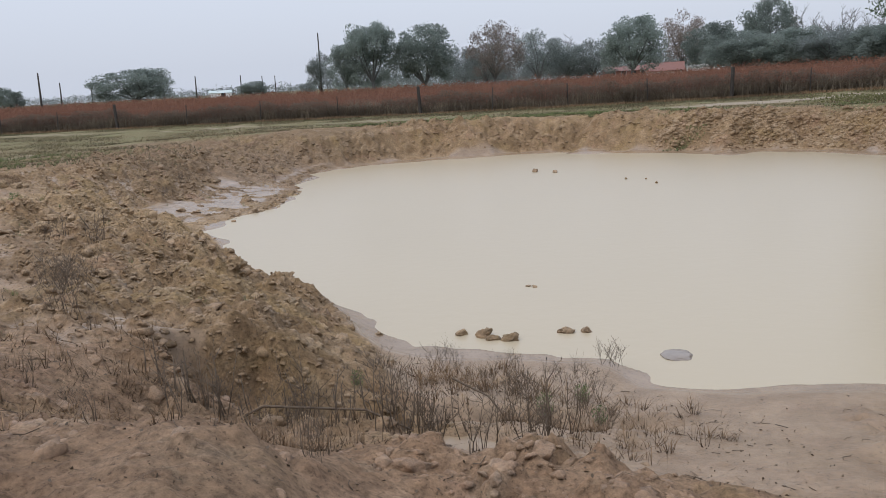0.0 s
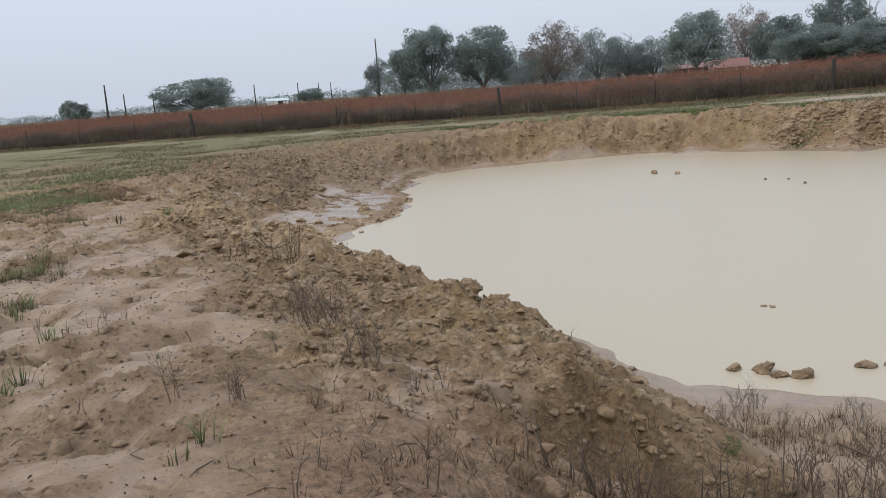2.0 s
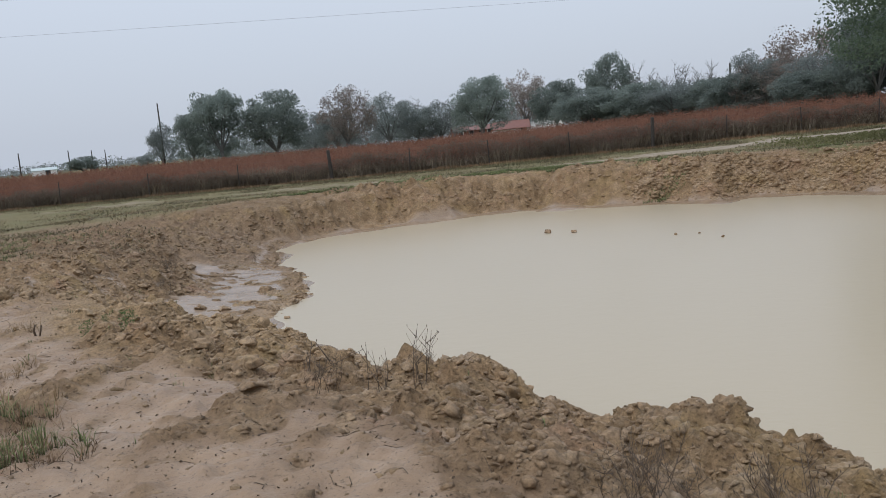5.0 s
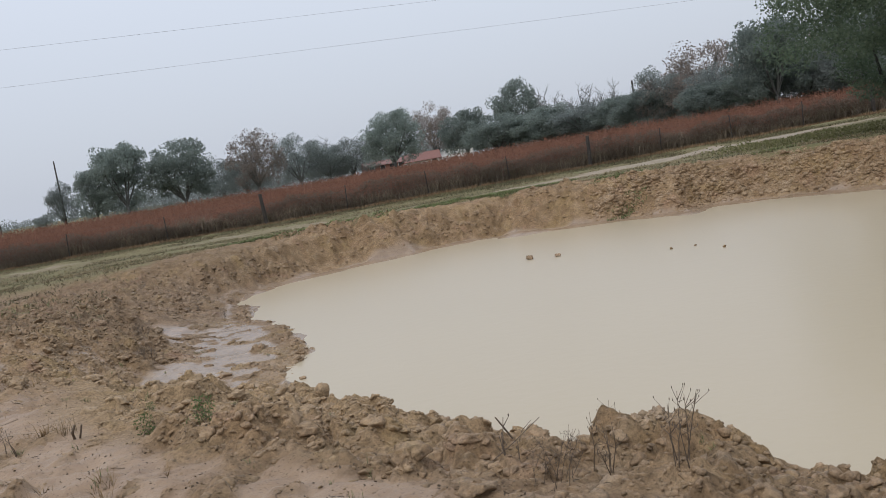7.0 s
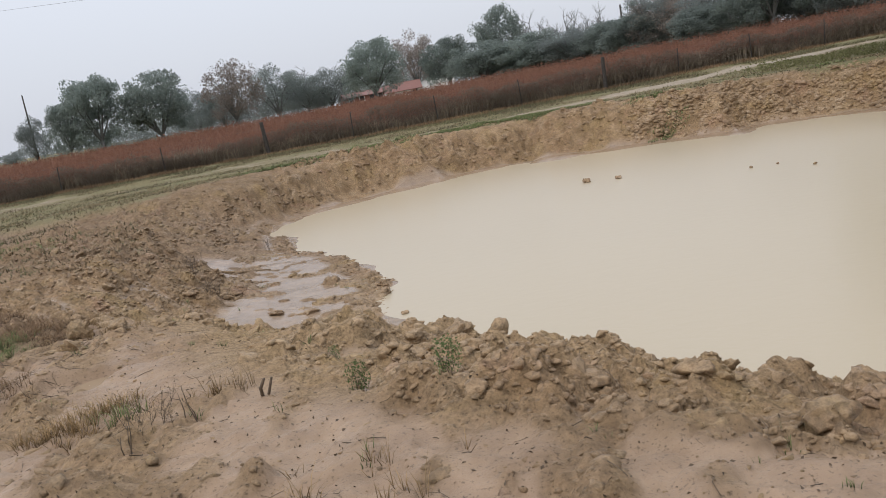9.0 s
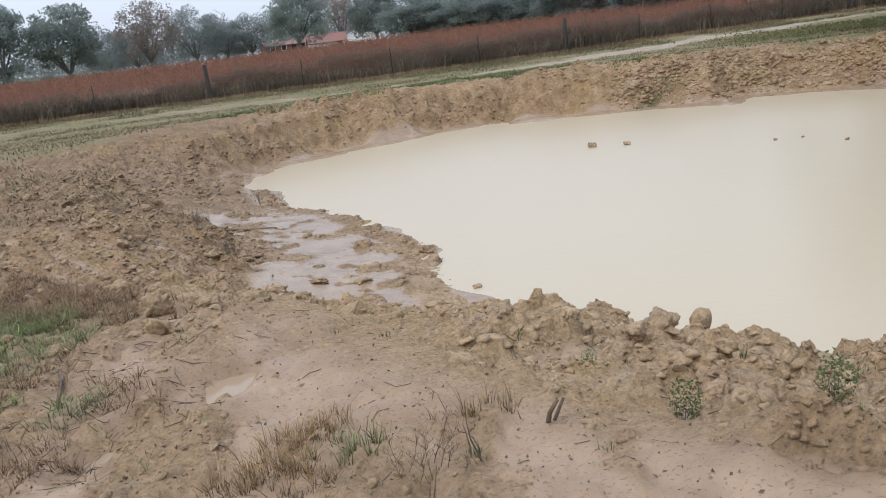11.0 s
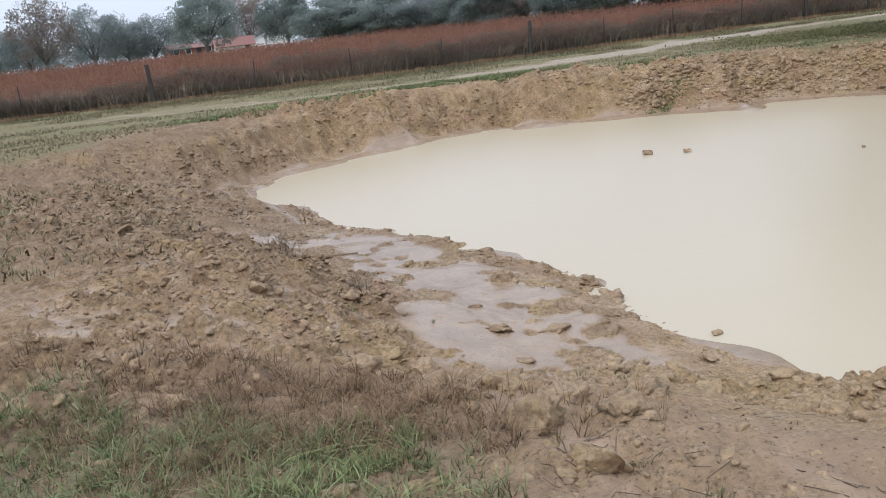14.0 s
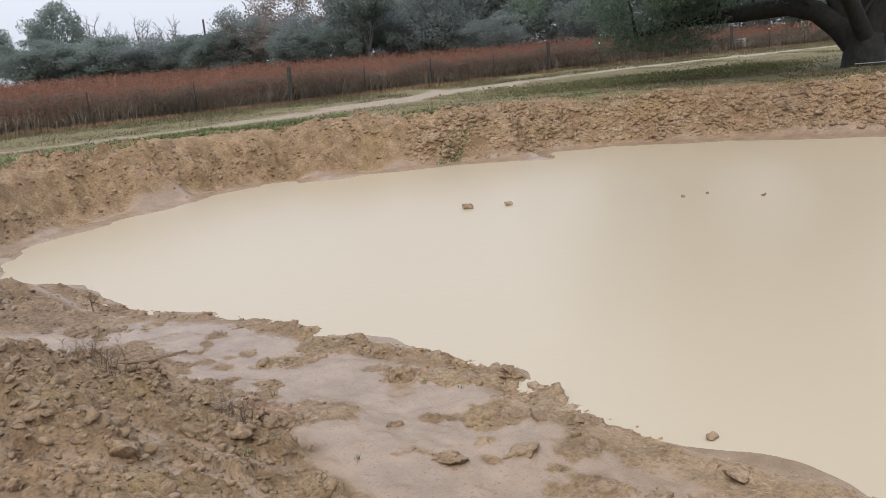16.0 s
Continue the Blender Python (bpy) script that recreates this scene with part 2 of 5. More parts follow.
def trodden(x, y):
    """Where the track is broken into crumbs and ridges (1), and where a smooth film of mud covers it (near 0)."""
    q = -0.16 * ease(12.0, 13.2, y) + 0.9 * ruts(x, y) + 0.4 * grid_noise(x, y, 0.8, 101) + 0.3 * grid_noise(x, y, 0.17, 103) + 0.15 * grid_noise(x, y, 0.4, 104)
    smear = np.exp(-(((x + 7.45) / 0.8) ** 2 + ((y - 14.5) / 1.3) ** 2))
    return (0.04 + 0.96 * ease(-0.15, 0.25, q)) * (1 - 0.6 * smear)


def height(x, y, fine=True):
    x, y = np.asarray(x, float), np.asarray(y, float)
    z, s = smooth_height(x, y)
    z = hollowed(x, y, z)
    c = roughness_of_ground(x, y, s)
    k = c > 0.02
    u, v, q = x[k], y[k], c[k]
    flat, berm, near, bank = (w[k] for w in zones(x, y))
    big = ease(0.25, 0.8, q) * (1 - 0.7 * flat * ease(26, 24, v) * ease(2.4, 1.8, s[k]))
    rise = 0.085 * big * lumps(u, v, 0.55, 31, 0.4) + 0.06 * big * lumps(u, v, 0.27, 41, 0.6) - 0.035 * big
    if fine:
        rise = rise + q * (0.03 * lumps(u, v, 0.13, 51, 0.65) - 0.012)
        rise = rise + q * (0.17 * billow(u, v, 0.42, 61) + 0.1 * billow(u, v, 0.2, 64) + 0.05 * billow(u, v, 0.1, 67) + 0.007 * grid_noise(u, v, 0.055, 62))
        rise = rise + bank * q * (0.26 * billow(u, v, 1.1, 121) + 0.16 * billow(u, v, 0.5, 124)) * ease(0.3, 0.9, s[k])
        rise = rise * (1 - 0.45 * flat * ease(26, 24, v) * ease(2.4, 1.8, s[k]))
        rise = np.maximum(rise, -0.05 - 0.2 * ease(2.3, 1.5, s[k]) - 0.2 * ease(25.5, 27, v) + 0.012 * grid_noise(u, v, 0.4, 69))
    z[k] += rise
    if fine:
        z = z + ease(-0.1, 0.5, s) * 0.02 * grid_noise(x, y, 0.5, 63) * ease(14, 8, s)
        t = trodden(x, y) * ease(0.3, 1.0, s) * ease(11, 8, s) * (1 - 0.75 * zones(x, y)[0] * ease(2.6, 1.9, s))
        k = (t > 0.1) & (y < 27)
        u, v = x[k], y[k]
        on = zones(x, y)[1] * ease(-0.1, 0.4, past_foot(x, y)) * ease(9, 7, s)
        z = z + on * (0.045 * billow(x, y, 0.24, 131) + 0.03 * billow(x, y, 0.11, 134))
        z = z + 0.042 * ruts(x, y) * zones(x, y)[1] * ease(-0.1, 0.4, past_foot(x, y)) * ease(9, 7, s)
        z[k] += t[k] * (0.045 * lumps(u, v, 0.19, 71, 0.45) + 0.03 * lumps(u, v, 0.095, 72, 0.5) + 0.05 * billow(u, v, 0.3, 65) + 0.03 * billow(u, v, 0.12, 68) + 0.006 * grid_noise(u, v, 0.055, 66) - 0.012)
    return np.where((s > 0.32) & (s < 3), np.maximum(z, 0.012), z)


def ground_at(x, y):
    return float(height(np.array([x]), np.array([y]))[0])


# ---- materials ----
def material(name):
    m = bpy.data.materials.new(name)
    m.use_nodes = True
    n, l = m.node_tree.nodes, m.node_tree.links
    return m, n, l, n["Principled BSDF"]


def mix_rgb(n, l, fac, a, b, mode="MIX"):
    k = n.new("ShaderNodeMix")
    k.data_type, k.blend_type = "RGBA", mode
    for slot, v in ((0, fac), (6, a), (7, b)):
        if hasattr(v, "is_output"):
            l.new(v, k.inputs[slot])
        else:
            k.inputs[slot].default_value = v if slot == 0 else (*v, 1)
    return k.outputs[2]


def noise_node(n, l, scale, detail=4, rough=0.6, coord="Object", distort=0.0):
    c = n.new("ShaderNodeTexCoord")
    k = n.new("ShaderNodeTexNoise")
    k.inputs["Scale"].default_value, k.inputs["Detail"].default_value = scale, detail
    k.inputs["Roughness"].default_value, k.inputs["Distortion"].default_value = rough, distort
    l.new(c.outputs[coord], k.inputs["Vector"])
    return k.outputs["Fac"]


def ramp(n, l, fac, stops):
    r = n.new("ShaderNodeValToRGB")
    e = r.color_ramp.elements
    while len(e) < len(stops):
        e.new(0.5)
    for k, (p, c) in zip(e, stops):
        k.position, k.color = p, (*c, 1) if len(c) == 3 else c
    l.new(fac, r.inputs[0])
    return r.outputs[0]


def grey(v):
    return (v, v, v)


def bump(n, l, height_out, strength, distance, bsdf):
    b = n.new("ShaderNodeBump")
    b.inputs["Strength"].default_value, b.inputs["Distance"].default_value = strength, distance
    l.new(height_out, b.inputs["Height"])
    l.new(b.outputs[0], bsdf.inputs["Normal"])
    return b


def stained(n, l, c):
    """Ochre, pink and pale streaks in the clay, each with its own shape."""
    where = n.new("ShaderNodeNewGeometry").outputs["Position"]
    for scale, lo, hi, most, colour in ((0.8, 0.52, 0.64, 0.55, (0.270, 0.187, 0.088)), (1.15, 0.58, 0.68, 0.55, (0.280, 0.173, 0.115)), (2.7, 0.58, 0.68, 0.55, (0.325, 0.246, 0.168))):
        k = noise_node(n, l, scale, 5, 0.68, distort=0.7)
        l.new(where, k.node.inputs["Vector"])
        c = mix_rgb(n, l, ramp(n, l, k, [(lo, grey(0)), (hi, grey(most))]), c, colour)
    return c


def clay_colour(n, l):
    """Tan clay with damp, pale and rusty parts and a crumbly grain: the colour and the grain, laid out in the place's own metres."""
    where = n.new("ShaderNodeNewGeometry").outputs["Position"]
    def field(*args, **more):
        k = noise_node(n, l, *args, **more)
        l.new(where, k.node.inputs["Vector"])
        return k
    big, mid, small, damp = field(0.55, 3), field(3.5, 5, 0.65), field(24, 9, 0.75), field(1.3, 4, 0.7, distort=0.6)
    c = ramp(n, l, mid, [(0.36, (0.166, 0.107, 0.056)), (0.5, (0.229, 0.152, 0.084)), (0.64, (0.291, 0.201, 0.118))])
    c = mix_rgb(n, l, ramp(n, l, big, [(0.5, grey(0)), (0.68, grey(0.3))]), c, (0.252, 0.150, 0.084))
    c = mix_rgb(n, l, ramp(n, l, damp, [(0.54, grey(0)), (0.66, grey(0.45))]), c, (0.145, 0.099, 0.055))
    c = mix_rgb(n, l, ramp(n, l, damp, [(0.34, grey(0.5)), (0.45, grey(0))]), c, (0.315, 0.236, 0.150))
    axes = n.new("ShaderNodeSeparateXYZ")
    l.new(where, axes.inputs[0])

    def band(axis, a, b):
        k = n.new("ShaderNodeMapRange")
        k.inputs["From Min"].default_value, k.inputs["From Max"].default_value = a, b
        l.new(axes.outputs[axis], k.inputs["Value"])
        return k.outputs[0]

    def within(a, b, most):
        k, q = n.new("ShaderNodeMath"), n.new("ShaderNodeMath")
        k.operation = q.operation = "MULTIPLY"
        l.new(a, k.inputs[0])
        l.new(b, k.inputs[1])
        l.new(k.outputs[0], q.inputs[0])
        q.inputs[1].default_value = most
        return q.outputs[0]

    # reddish clay by the near corner; by position, mixed paler ochre over the middle of the berm and darker brown in
    # the heaps west of the pond
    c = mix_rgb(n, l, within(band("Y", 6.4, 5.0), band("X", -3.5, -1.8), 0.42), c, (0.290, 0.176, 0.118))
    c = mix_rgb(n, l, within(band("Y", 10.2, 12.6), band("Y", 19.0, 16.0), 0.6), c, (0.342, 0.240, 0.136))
    c = mix_rgb(n, l, within(band("Y", 18.0, 22.0), band("X", -4.5, -7.5), 0.45), c, (0.150, 0.105, 0.062))
    c = stained(n, l, c)
    c = mix_rgb(n, l, 0.85, c, ramp(n, l, small, [(0.36, grey(0.5)), (0.5, grey(1.02)), (0.64, grey(1.45))]), "MULTIPLY")
    return c, mid, small


def earth_material():
    """Sandy clay: tan where dry, darker and glossy where wet, with turf, sand and rusty stains by the mask."""
    m, n, l, p = material("sandy_clay")
    mask = n.new("ShaderNodeAttribute")
    mask.attribute_name = "mask"
    sep = n.new("ShaderNodeSeparateColor")
    l.new(mask.outputs["Color"], sep.inputs[0])
    wet, turf, sand = sep.outputs
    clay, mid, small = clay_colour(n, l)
    wet_clay = ramp(n, l, mid, [(0.35, (0.205, 0.142, 0.091)), (0.65, (0.270, 0.194, 0.129))])
    silt = n.new("ShaderNodeAttribute")
    silt.attribute_name = "silt"
    clay = mix_rgb(n, l, wet, clay, wet_clay)
    pale_silt = ramp(n, l, mid, [(0.35, (0.238, 0.161, 0.104)), (0.65, (0.306, 0.214, 0.141))])
    clay = mix_rgb(n, l, silt.outputs["Fac"], clay, pale_silt)
    soil = n.new("ShaderNodeAttribute")
    soil.attribute_name = "topsoil"
    clay = mix_rgb(n, l, soil.outputs["Fac"], clay, mix_rgb(n, l, 0.8, ramp(n, l, mid, [(0.36, (0.138, 0.090, 0.058)), (0.5, (0.200, 0.134, 0.088)), (0.66, (0.268, 0.186, 0.126))]), ramp(n, l, small, [(0.38, grey(0.5)), (0.5, grey(1.0)), (0.64, grey(1.45))]), "MULTIPLY"))
    turf_col = ramp(n, l, small, [(0.36, (0.075, 0.064, 0.028)), (0.5, (0.155, 0.132, 0.060)), (0.62, (0.24, 0.195, 0.105))])
    turf_col = mix_rgb(n, l, ramp(n, l, noise_node(n, l, 0.5, 4, 0.65), [(0.48, grey(0)), (0.64, grey(0.5))]), turf_col, (0.125, 0.130, 0.055))
    clay = mix_rgb(n, l, turf, clay, turf_col)
    pale = ramp(n, l, mid, [(0.3, (0.230, 0.186, 0.134)), (0.7, (0.333, 0.282, 0.218))])
    speck = ramp(n, l, noise_node(n, l, 55, 3, 0.6), [(0.33, grey(0.45)), (0.42, grey(1.0))])
    clay = mix_rgb(n, l, 0.8, clay, speck, "MULTIPLY")
    l.new(mix_rgb(n, l, sand, clay, pale), p.inputs["Base Color"])
    shine = n.new("ShaderNodeMapRange")
    shine.inputs["To Min"].default_value, shine.inputs["To Max"].default_value = 0.18, 0.34
    l.new(wet, shine.inputs["Value"])
    l.new(shine.outputs[0], p.inputs["Specular IOR Level"])
    r = n.new("ShaderNodeMapRange")
    r.inputs["To Min"].default_value, r.inputs["To Max"].default_value = 0.78, 0.26
    l.new(wet, r.inputs["Value"])
    l.new(r.outputs[0], p.inputs["Roughness"])
    fade = n.new("ShaderNodeMapRange")
    fade.inputs["To Min"].default_value, fade.inputs["To Max"].default_value = 1.0, 0.10
    l.new(wet, fade.inputs["Value"])
    grit = noise_node(n, l, 75, 4, 0.7)
    both = n.new("ShaderNodeMath")
    both.operation = "MULTIPLY_ADD"
    l.new(grit, both.inputs[0])
    both.inputs[1].default_value = 0.4
    l.new(small, both.inputs[2])
    b = bump(n, l, both.outputs[0], 0.8, 0.026, p)
    l.new(fade.outputs[0], b.inputs["Strength"])
    return m


def clod_material():
    m, n, l, p = material("damp_clay_clod")
    info = n.new("ShaderNodeObjectInfo")
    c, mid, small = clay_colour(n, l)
    tone = ramp(n, l, info.outputs["Random"], [(0.0, grey(0.9)), (1.0, grey(1.05))])
    l.new(mix_rgb(n, l, 1.0, c, tone, "MULTIPLY"), p.inputs["Base Color"])
    p.inputs["Roughness"].default_value = 0.72
    pits = noise_node(n, l, 60, 5, 0.75)
    l.new(n.new("ShaderNodeNewGeometry").outputs["Position"], pits.node.inputs["Vector"])
    both = n.new("ShaderNodeMath")
    both.operation = "MULTIPLY_ADD"
    both.inputs[1].default_value = 0.6
    l.new(pits, both.inputs[0])
    l.new(small, both.inputs[2])
    bump(n, l, both.outputs[0], 0.9, 0.018, p)
    return m


def water_material(name, colour, rough):
    m, n, l, p = material(name)
    big = noise_node(n, l, 0.12, 3)
    c2 = tuple(v * 0.93 for v in colour)
    l.new(mix_rgb(n, l, big, colour, c2), p.inputs["Base Color"])
    p.inputs["Roughness"].default_value, p.inputs["IOR"].default_value = rough, 1.3
    bump(n, l, noise_node(n, l, 5.0, 3, 0.5, distort=0.4), 0.05, 0.05, p)
    return m


def blade_material(name, low, high, tip_dark=0.0):
    """Grass: one colour at the foot, another at the tip, varied blade by blade."""
    m, n, l, p = material(name)
    a = n.new("ShaderNodeAttribute")
    a.attribute_name = "along"
    g = n.new("ShaderNodeNewGeometry")
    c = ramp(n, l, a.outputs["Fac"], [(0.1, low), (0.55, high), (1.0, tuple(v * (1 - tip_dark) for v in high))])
    tone = ramp(n, l, g.outputs["Random Per Island"], [(0, grey(0.55)), (1, grey(1.35))])
    c = mix_rgb(n, l, 1.0, c, tone, "MULTIPLY")
    patch = ramp(n, l, noise_node(n, l, 0.35, 3), [(0.35, grey(0.62)), (0.65, grey(1.25))])
    l.new(mix_rgb(n, l, 0.8, c, patch, "MULTIPLY"), p.inputs["Base Color"])
    p.inputs["Roughness"].default_value = 0.7
    p.inputs["Specular IOR Level"].default_value = 0.25
    return m


def leaf_material(name, a, b):
    m, n, l, p = material(name)
    g = n.new("ShaderNodeNewGeometry")
    c = ramp(n, l, g.outputs["Random Per Island"], [(0, a), (1, b)])
    o = n.new("ShaderNodeObjectInfo")
    c = mix_rgb(n, l, 0.7, c, ramp(n, l, o.outputs["Random"], [(0, grey(0.75)), (1, grey(1.25))]), "MULTIPLY")
    l.new(c, p.inputs["Base Color"])
    p.inputs["Roughness"].default_value = 0.6
    p.inputs["Specular IOR Level"].default_value = 0.03
    thin, both = n.new("ShaderNodeBsdfTranslucent"), n.new("ShaderNodeMixShader")
    l.new(c, thin.inputs["Color"])
    both.inputs[0].default_value = 0.6
    l.new(p.outputs[0], both.inputs[1])
    l.new(thin.outputs[0], both.inputs[2])
    l.new(both.outputs[0], n["Material Output"].inputs[0])
    return m


def plain_material(name, a, b, scale=6.0, rough=0.7, depth=0.01, metal=0.0):
    m, n, l, p = material(name)
    f = noise_node(n, l, scale, 5, 0.65)
    l.new(ramp(n, l, f, [(0.3, a), (0.7, b)]), p.inputs["Base Color"])
    p.inputs["Roughness"].default_value, p.inputs["Metallic"].default_value = rough, metal
    bump(n, l, f, 0.5, depth, p)
    return m


EARTH, CLOD = earth_material(), clod_material()
POND = water_material("muddy_water", (0.392, 0.328, 0.230), 0.28)
PUDDLE = water_material("puddle_water", (0.270, 0.198, 0.130), 0.10)
RED_GRASS = blade_material("rust_red_bluestem", (0.185, 0.138, 0.104), (0.215, 0.108, 0.076))
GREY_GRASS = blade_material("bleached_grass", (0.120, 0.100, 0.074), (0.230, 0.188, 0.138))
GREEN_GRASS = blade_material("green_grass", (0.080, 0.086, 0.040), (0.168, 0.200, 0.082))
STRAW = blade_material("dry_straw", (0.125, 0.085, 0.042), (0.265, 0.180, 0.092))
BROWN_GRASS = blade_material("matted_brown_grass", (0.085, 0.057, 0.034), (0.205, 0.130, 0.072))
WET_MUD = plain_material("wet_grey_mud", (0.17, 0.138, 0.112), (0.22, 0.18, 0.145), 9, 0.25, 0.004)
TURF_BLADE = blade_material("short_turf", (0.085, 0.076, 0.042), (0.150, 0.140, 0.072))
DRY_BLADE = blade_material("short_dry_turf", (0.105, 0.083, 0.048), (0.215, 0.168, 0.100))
TURF_LEAF = leaf_material("turf_blade", (0.130, 0.128, 0.060), (0.215, 0.212, 0.105))
BRUSH_LEAF = leaf_material("brown_brush", (0.160, 0.132, 0.102), (0.250, 0.200, 0.155))
RED_SEED = leaf_material("red_seed_head", (0.175, 0.083, 0.058), (0.320, 0.168, 0.115))
STEM = plain_material("dead_stem", (0.055, 0.038, 0.025), (0.125, 0.088, 0.056), 30, 0.8, 0.002)
BARK = plain_material("oak_bark", (0.014, 0.014, 0.013), (0.040, 0.037, 0.033), 5, 0.9, 0.03)
# far bark lifted to pale grey: distance haze put into the base colour
HAZED_BARK = plain_material("hazed_bark", (0.085, 0.088, 0.083), (0.145, 0.145, 0.135), 5, 0.9, 0.03)
# far oak leaves paled and blued by haze put into the colour
HAZED_OAK_LEAF = leaf_material("hazed_oak_leaf", (0.190, 0.225, 0.205), (0.238, 0.274, 0.243))
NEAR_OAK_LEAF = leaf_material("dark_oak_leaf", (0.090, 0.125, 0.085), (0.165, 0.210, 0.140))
# same painted haze in the russet and grey far leaves
HAZED_RUST_LEAF = leaf_material("hazed_russet_leaf", (0.235, 0.215, 0.192), (0.310, 0.255, 0.218))
HAZED_GREY_LEAF = leaf_material("hazed_grey_leaf", (0.198, 0.224, 0.215), (0.246, 0.273, 0.255))
# nearer woods: a weaker share of the haze colour
HAZED_WOOD_LEAF = leaf_material("hazed_woodland_leaf", (0.135, 0.160, 0.138), (0.178, 0.205, 0.172))
GREEN_LEAF = leaf_material("weed_leaf", (0.085, 0.125, 0.050), (0.155, 0.205, 0.090))
POST_WOOD = plain_material("weathered_post", (0.022, 0.019, 0.016), (0.058, 0.049, 0.042), 12, 0.85, 0.01)
STEEL = plain_material("painted_steel", (0.018, 0.017, 0.016), (0.045, 0.038, 0.032), 20, 0.6, 0.002)
WIRE = plain_material("galvanised_wire", (0.09, 0.085, 0.08), (0.15, 0.14, 0.13), 20, 0.6, 0.001, 0.3)
WIRE_PALE = plain_material("dull_pipe", (0.25, 0.25, 0.24), (0.36, 0.36, 0.35), 8, 0.6, 0.002)
WHITE = plain_material("white_paint", (0.62, 0.62, 0.62), (0.78, 0.78, 0.77), 2, 0.6, 0.004)
BRICK = plain_material("red_brick", (0.18, 0.085, 0.065), (0.26, 0.12, 0.09), 4, 0.85, 0.01)
ROOF_RED = plain_material("rusty_roof", (0.15, 0.065, 0.05), (0.22, 0.10, 0.08), 3, 0.6, 0.006)
ROOF_GREY = plain_material("metal_roof", (0.34, 0.40, 0.40), (0.48, 0.54, 0.53), 2, 0.5, 0.004)
DARK = plain_material("dark_opening", (0.012, 0.012, 0.012), (0.03, 0.03, 0.03), 5, 0.6)


# ---- building tools ----
def mesh_of(name, verts, faces, mats, smooth=False, along=None):
    me = bpy.data.meshes.new(name)
    verts = np.asarray(verts, np.float32)
    sizes = np.array([len(f) for f in faces], np.int32) if not isinstance(faces, np.ndarray) else np.full(len(faces), faces.shape[1], np.int32)
    flat = np.concatenate([np.asarray(f, np.int32) for f in faces]) if not isinstance(faces, np.ndarray) else faces.astype(np.int32).ravel()
    me.vertices.add(len(verts))
    me.vertices.foreach_set("co", verts.ravel())
    me.loops.add(len(flat))
    me.loops.foreach_set("vertex_index", flat)
    me.polygons.add(len(sizes))
    me.polygons.foreach_set("loop_start", np.concatenate([[0], np.cumsum(sizes)[:-1]]).astype(np.int32))
    if smooth:
        me.polygons.foreach_set("use_smooth", np.ones(len(sizes), bool))
    me.update(calc_edges=True)
    me.validate()
    if along is not None:
        me.attributes.new("along", "FLOAT", "POINT").data.foreach_set("value", np.asarray(along, np.float32))
    for k in (mats if isinstance(mats, (list, tuple)) else [mats]):
        me.materials.append(k)
    return me


def part(name, data, mat, parent, label=""):
    """Links a mesh or bmesh as one part under a thing."""
    if isinstance(data, bmesh.types.BMesh):
        me = bpy.data.meshes.new(name)
        data.to_mesh(me)
        data.free()
        me.materials.append(mat)
        data = me
    ob = new(name, data)
    ob.parent = parent
    return tagged(ob, label)


def box(bm, x0, x1, y0, y1, z0, z1, bevel=0.0):
    r = bmesh.ops.create_cube(bm, size=1)
    bmesh.ops.transform(bm, verts=r["verts"], matrix=Matrix.LocRotScale(((x0 + x1) / 2, (y0 + y1) / 2, (z0 + z1) / 2), None, (x1 - x0, y1 - y0, z1 - z0)))
    if bevel:
        es = list({e for v in r["verts"] for e in v.link_edges})
        bmesh.ops.bevel(bm, geom=es, offset=bevel, segments=1, affect="EDGES")


def tubes(paths, sides=5):
    """Tapered tubes along lists of (point, radius): vertices and faces of them all."""
    verts, faces = [], []
    for path in paths:
        pts = [Vector(p) for p, _ in path]
        for k, (p, r) in enumerate(path):
            d = (pts[min(k + 1, len(pts) - 1)] - pts[max(k - 1, 0)]).normalized()
            a = d.orthogonal().normalized() if k == 0 else (a - d * a.dot(d)).normalized()
            b = d.cross(a)
            if k:
                base = len(verts)
                faces += [[base - sides + q, base - sides + (q + 1) % sides, base + (q + 1) % sides, base + q] for q in range(sides)]
            verts += [pts[k] + (a * math.cos(6.2832 * q / sides) + b * math.sin(6.2832 * q / sides)) * r for q in range(sides)]
        faces.append(list(range(len(verts) - sides, len(verts))))
    return [tuple(v) for v in verts], faces


def blades(rng, xs, ys, zs, tall, wide, lean=0.35, down=0.0, tilt=None):
    """Grass blades, each bent and tapered: vertices, faces and the place along the blade."""
    n = len(xs)
    turn, out = rng.uniform(0, 6.283, n), np.abs(rng.normal(0, lean, n)) * tall
    tilt = rng.uniform(0, 6.283, n) if tilt is None else tilt + rng.normal(0, 0.5, n)
    ax, ay = np.cos(turn) * wide / 2, np.sin(turn) * wide / 2
    bx, by = np.cos(tilt) * out, np.sin(tilt) * out
    up = tall * (1 - down * rng.uniform(0, 1, n))
    v = np.empty((n, 5, 3))
    for k, (f, w, e) in enumerate(((-0.03, 1, 0), (-0.03, -1, 0), (0.55, -0.75, 0.3), (0.55, 0.75, 0.3), (1, 0, 1))):
        v[:, k] = np.stack([xs + w * ax + e * bx, ys + w * ay + e * by, zs + f * up], 1)
    i = np.arange(n)[:, None] * 5
    tri = np.concatenate([i + np.array([[0, 1, 2]]), i + np.array([[0, 2, 3]]), i + np.array([[3, 2, 4]])], 1).reshape(-1, 3)
    return v.reshape(-1, 3), tri, np.tile([0, 0, 0.55, 0.55, 1.0], n)


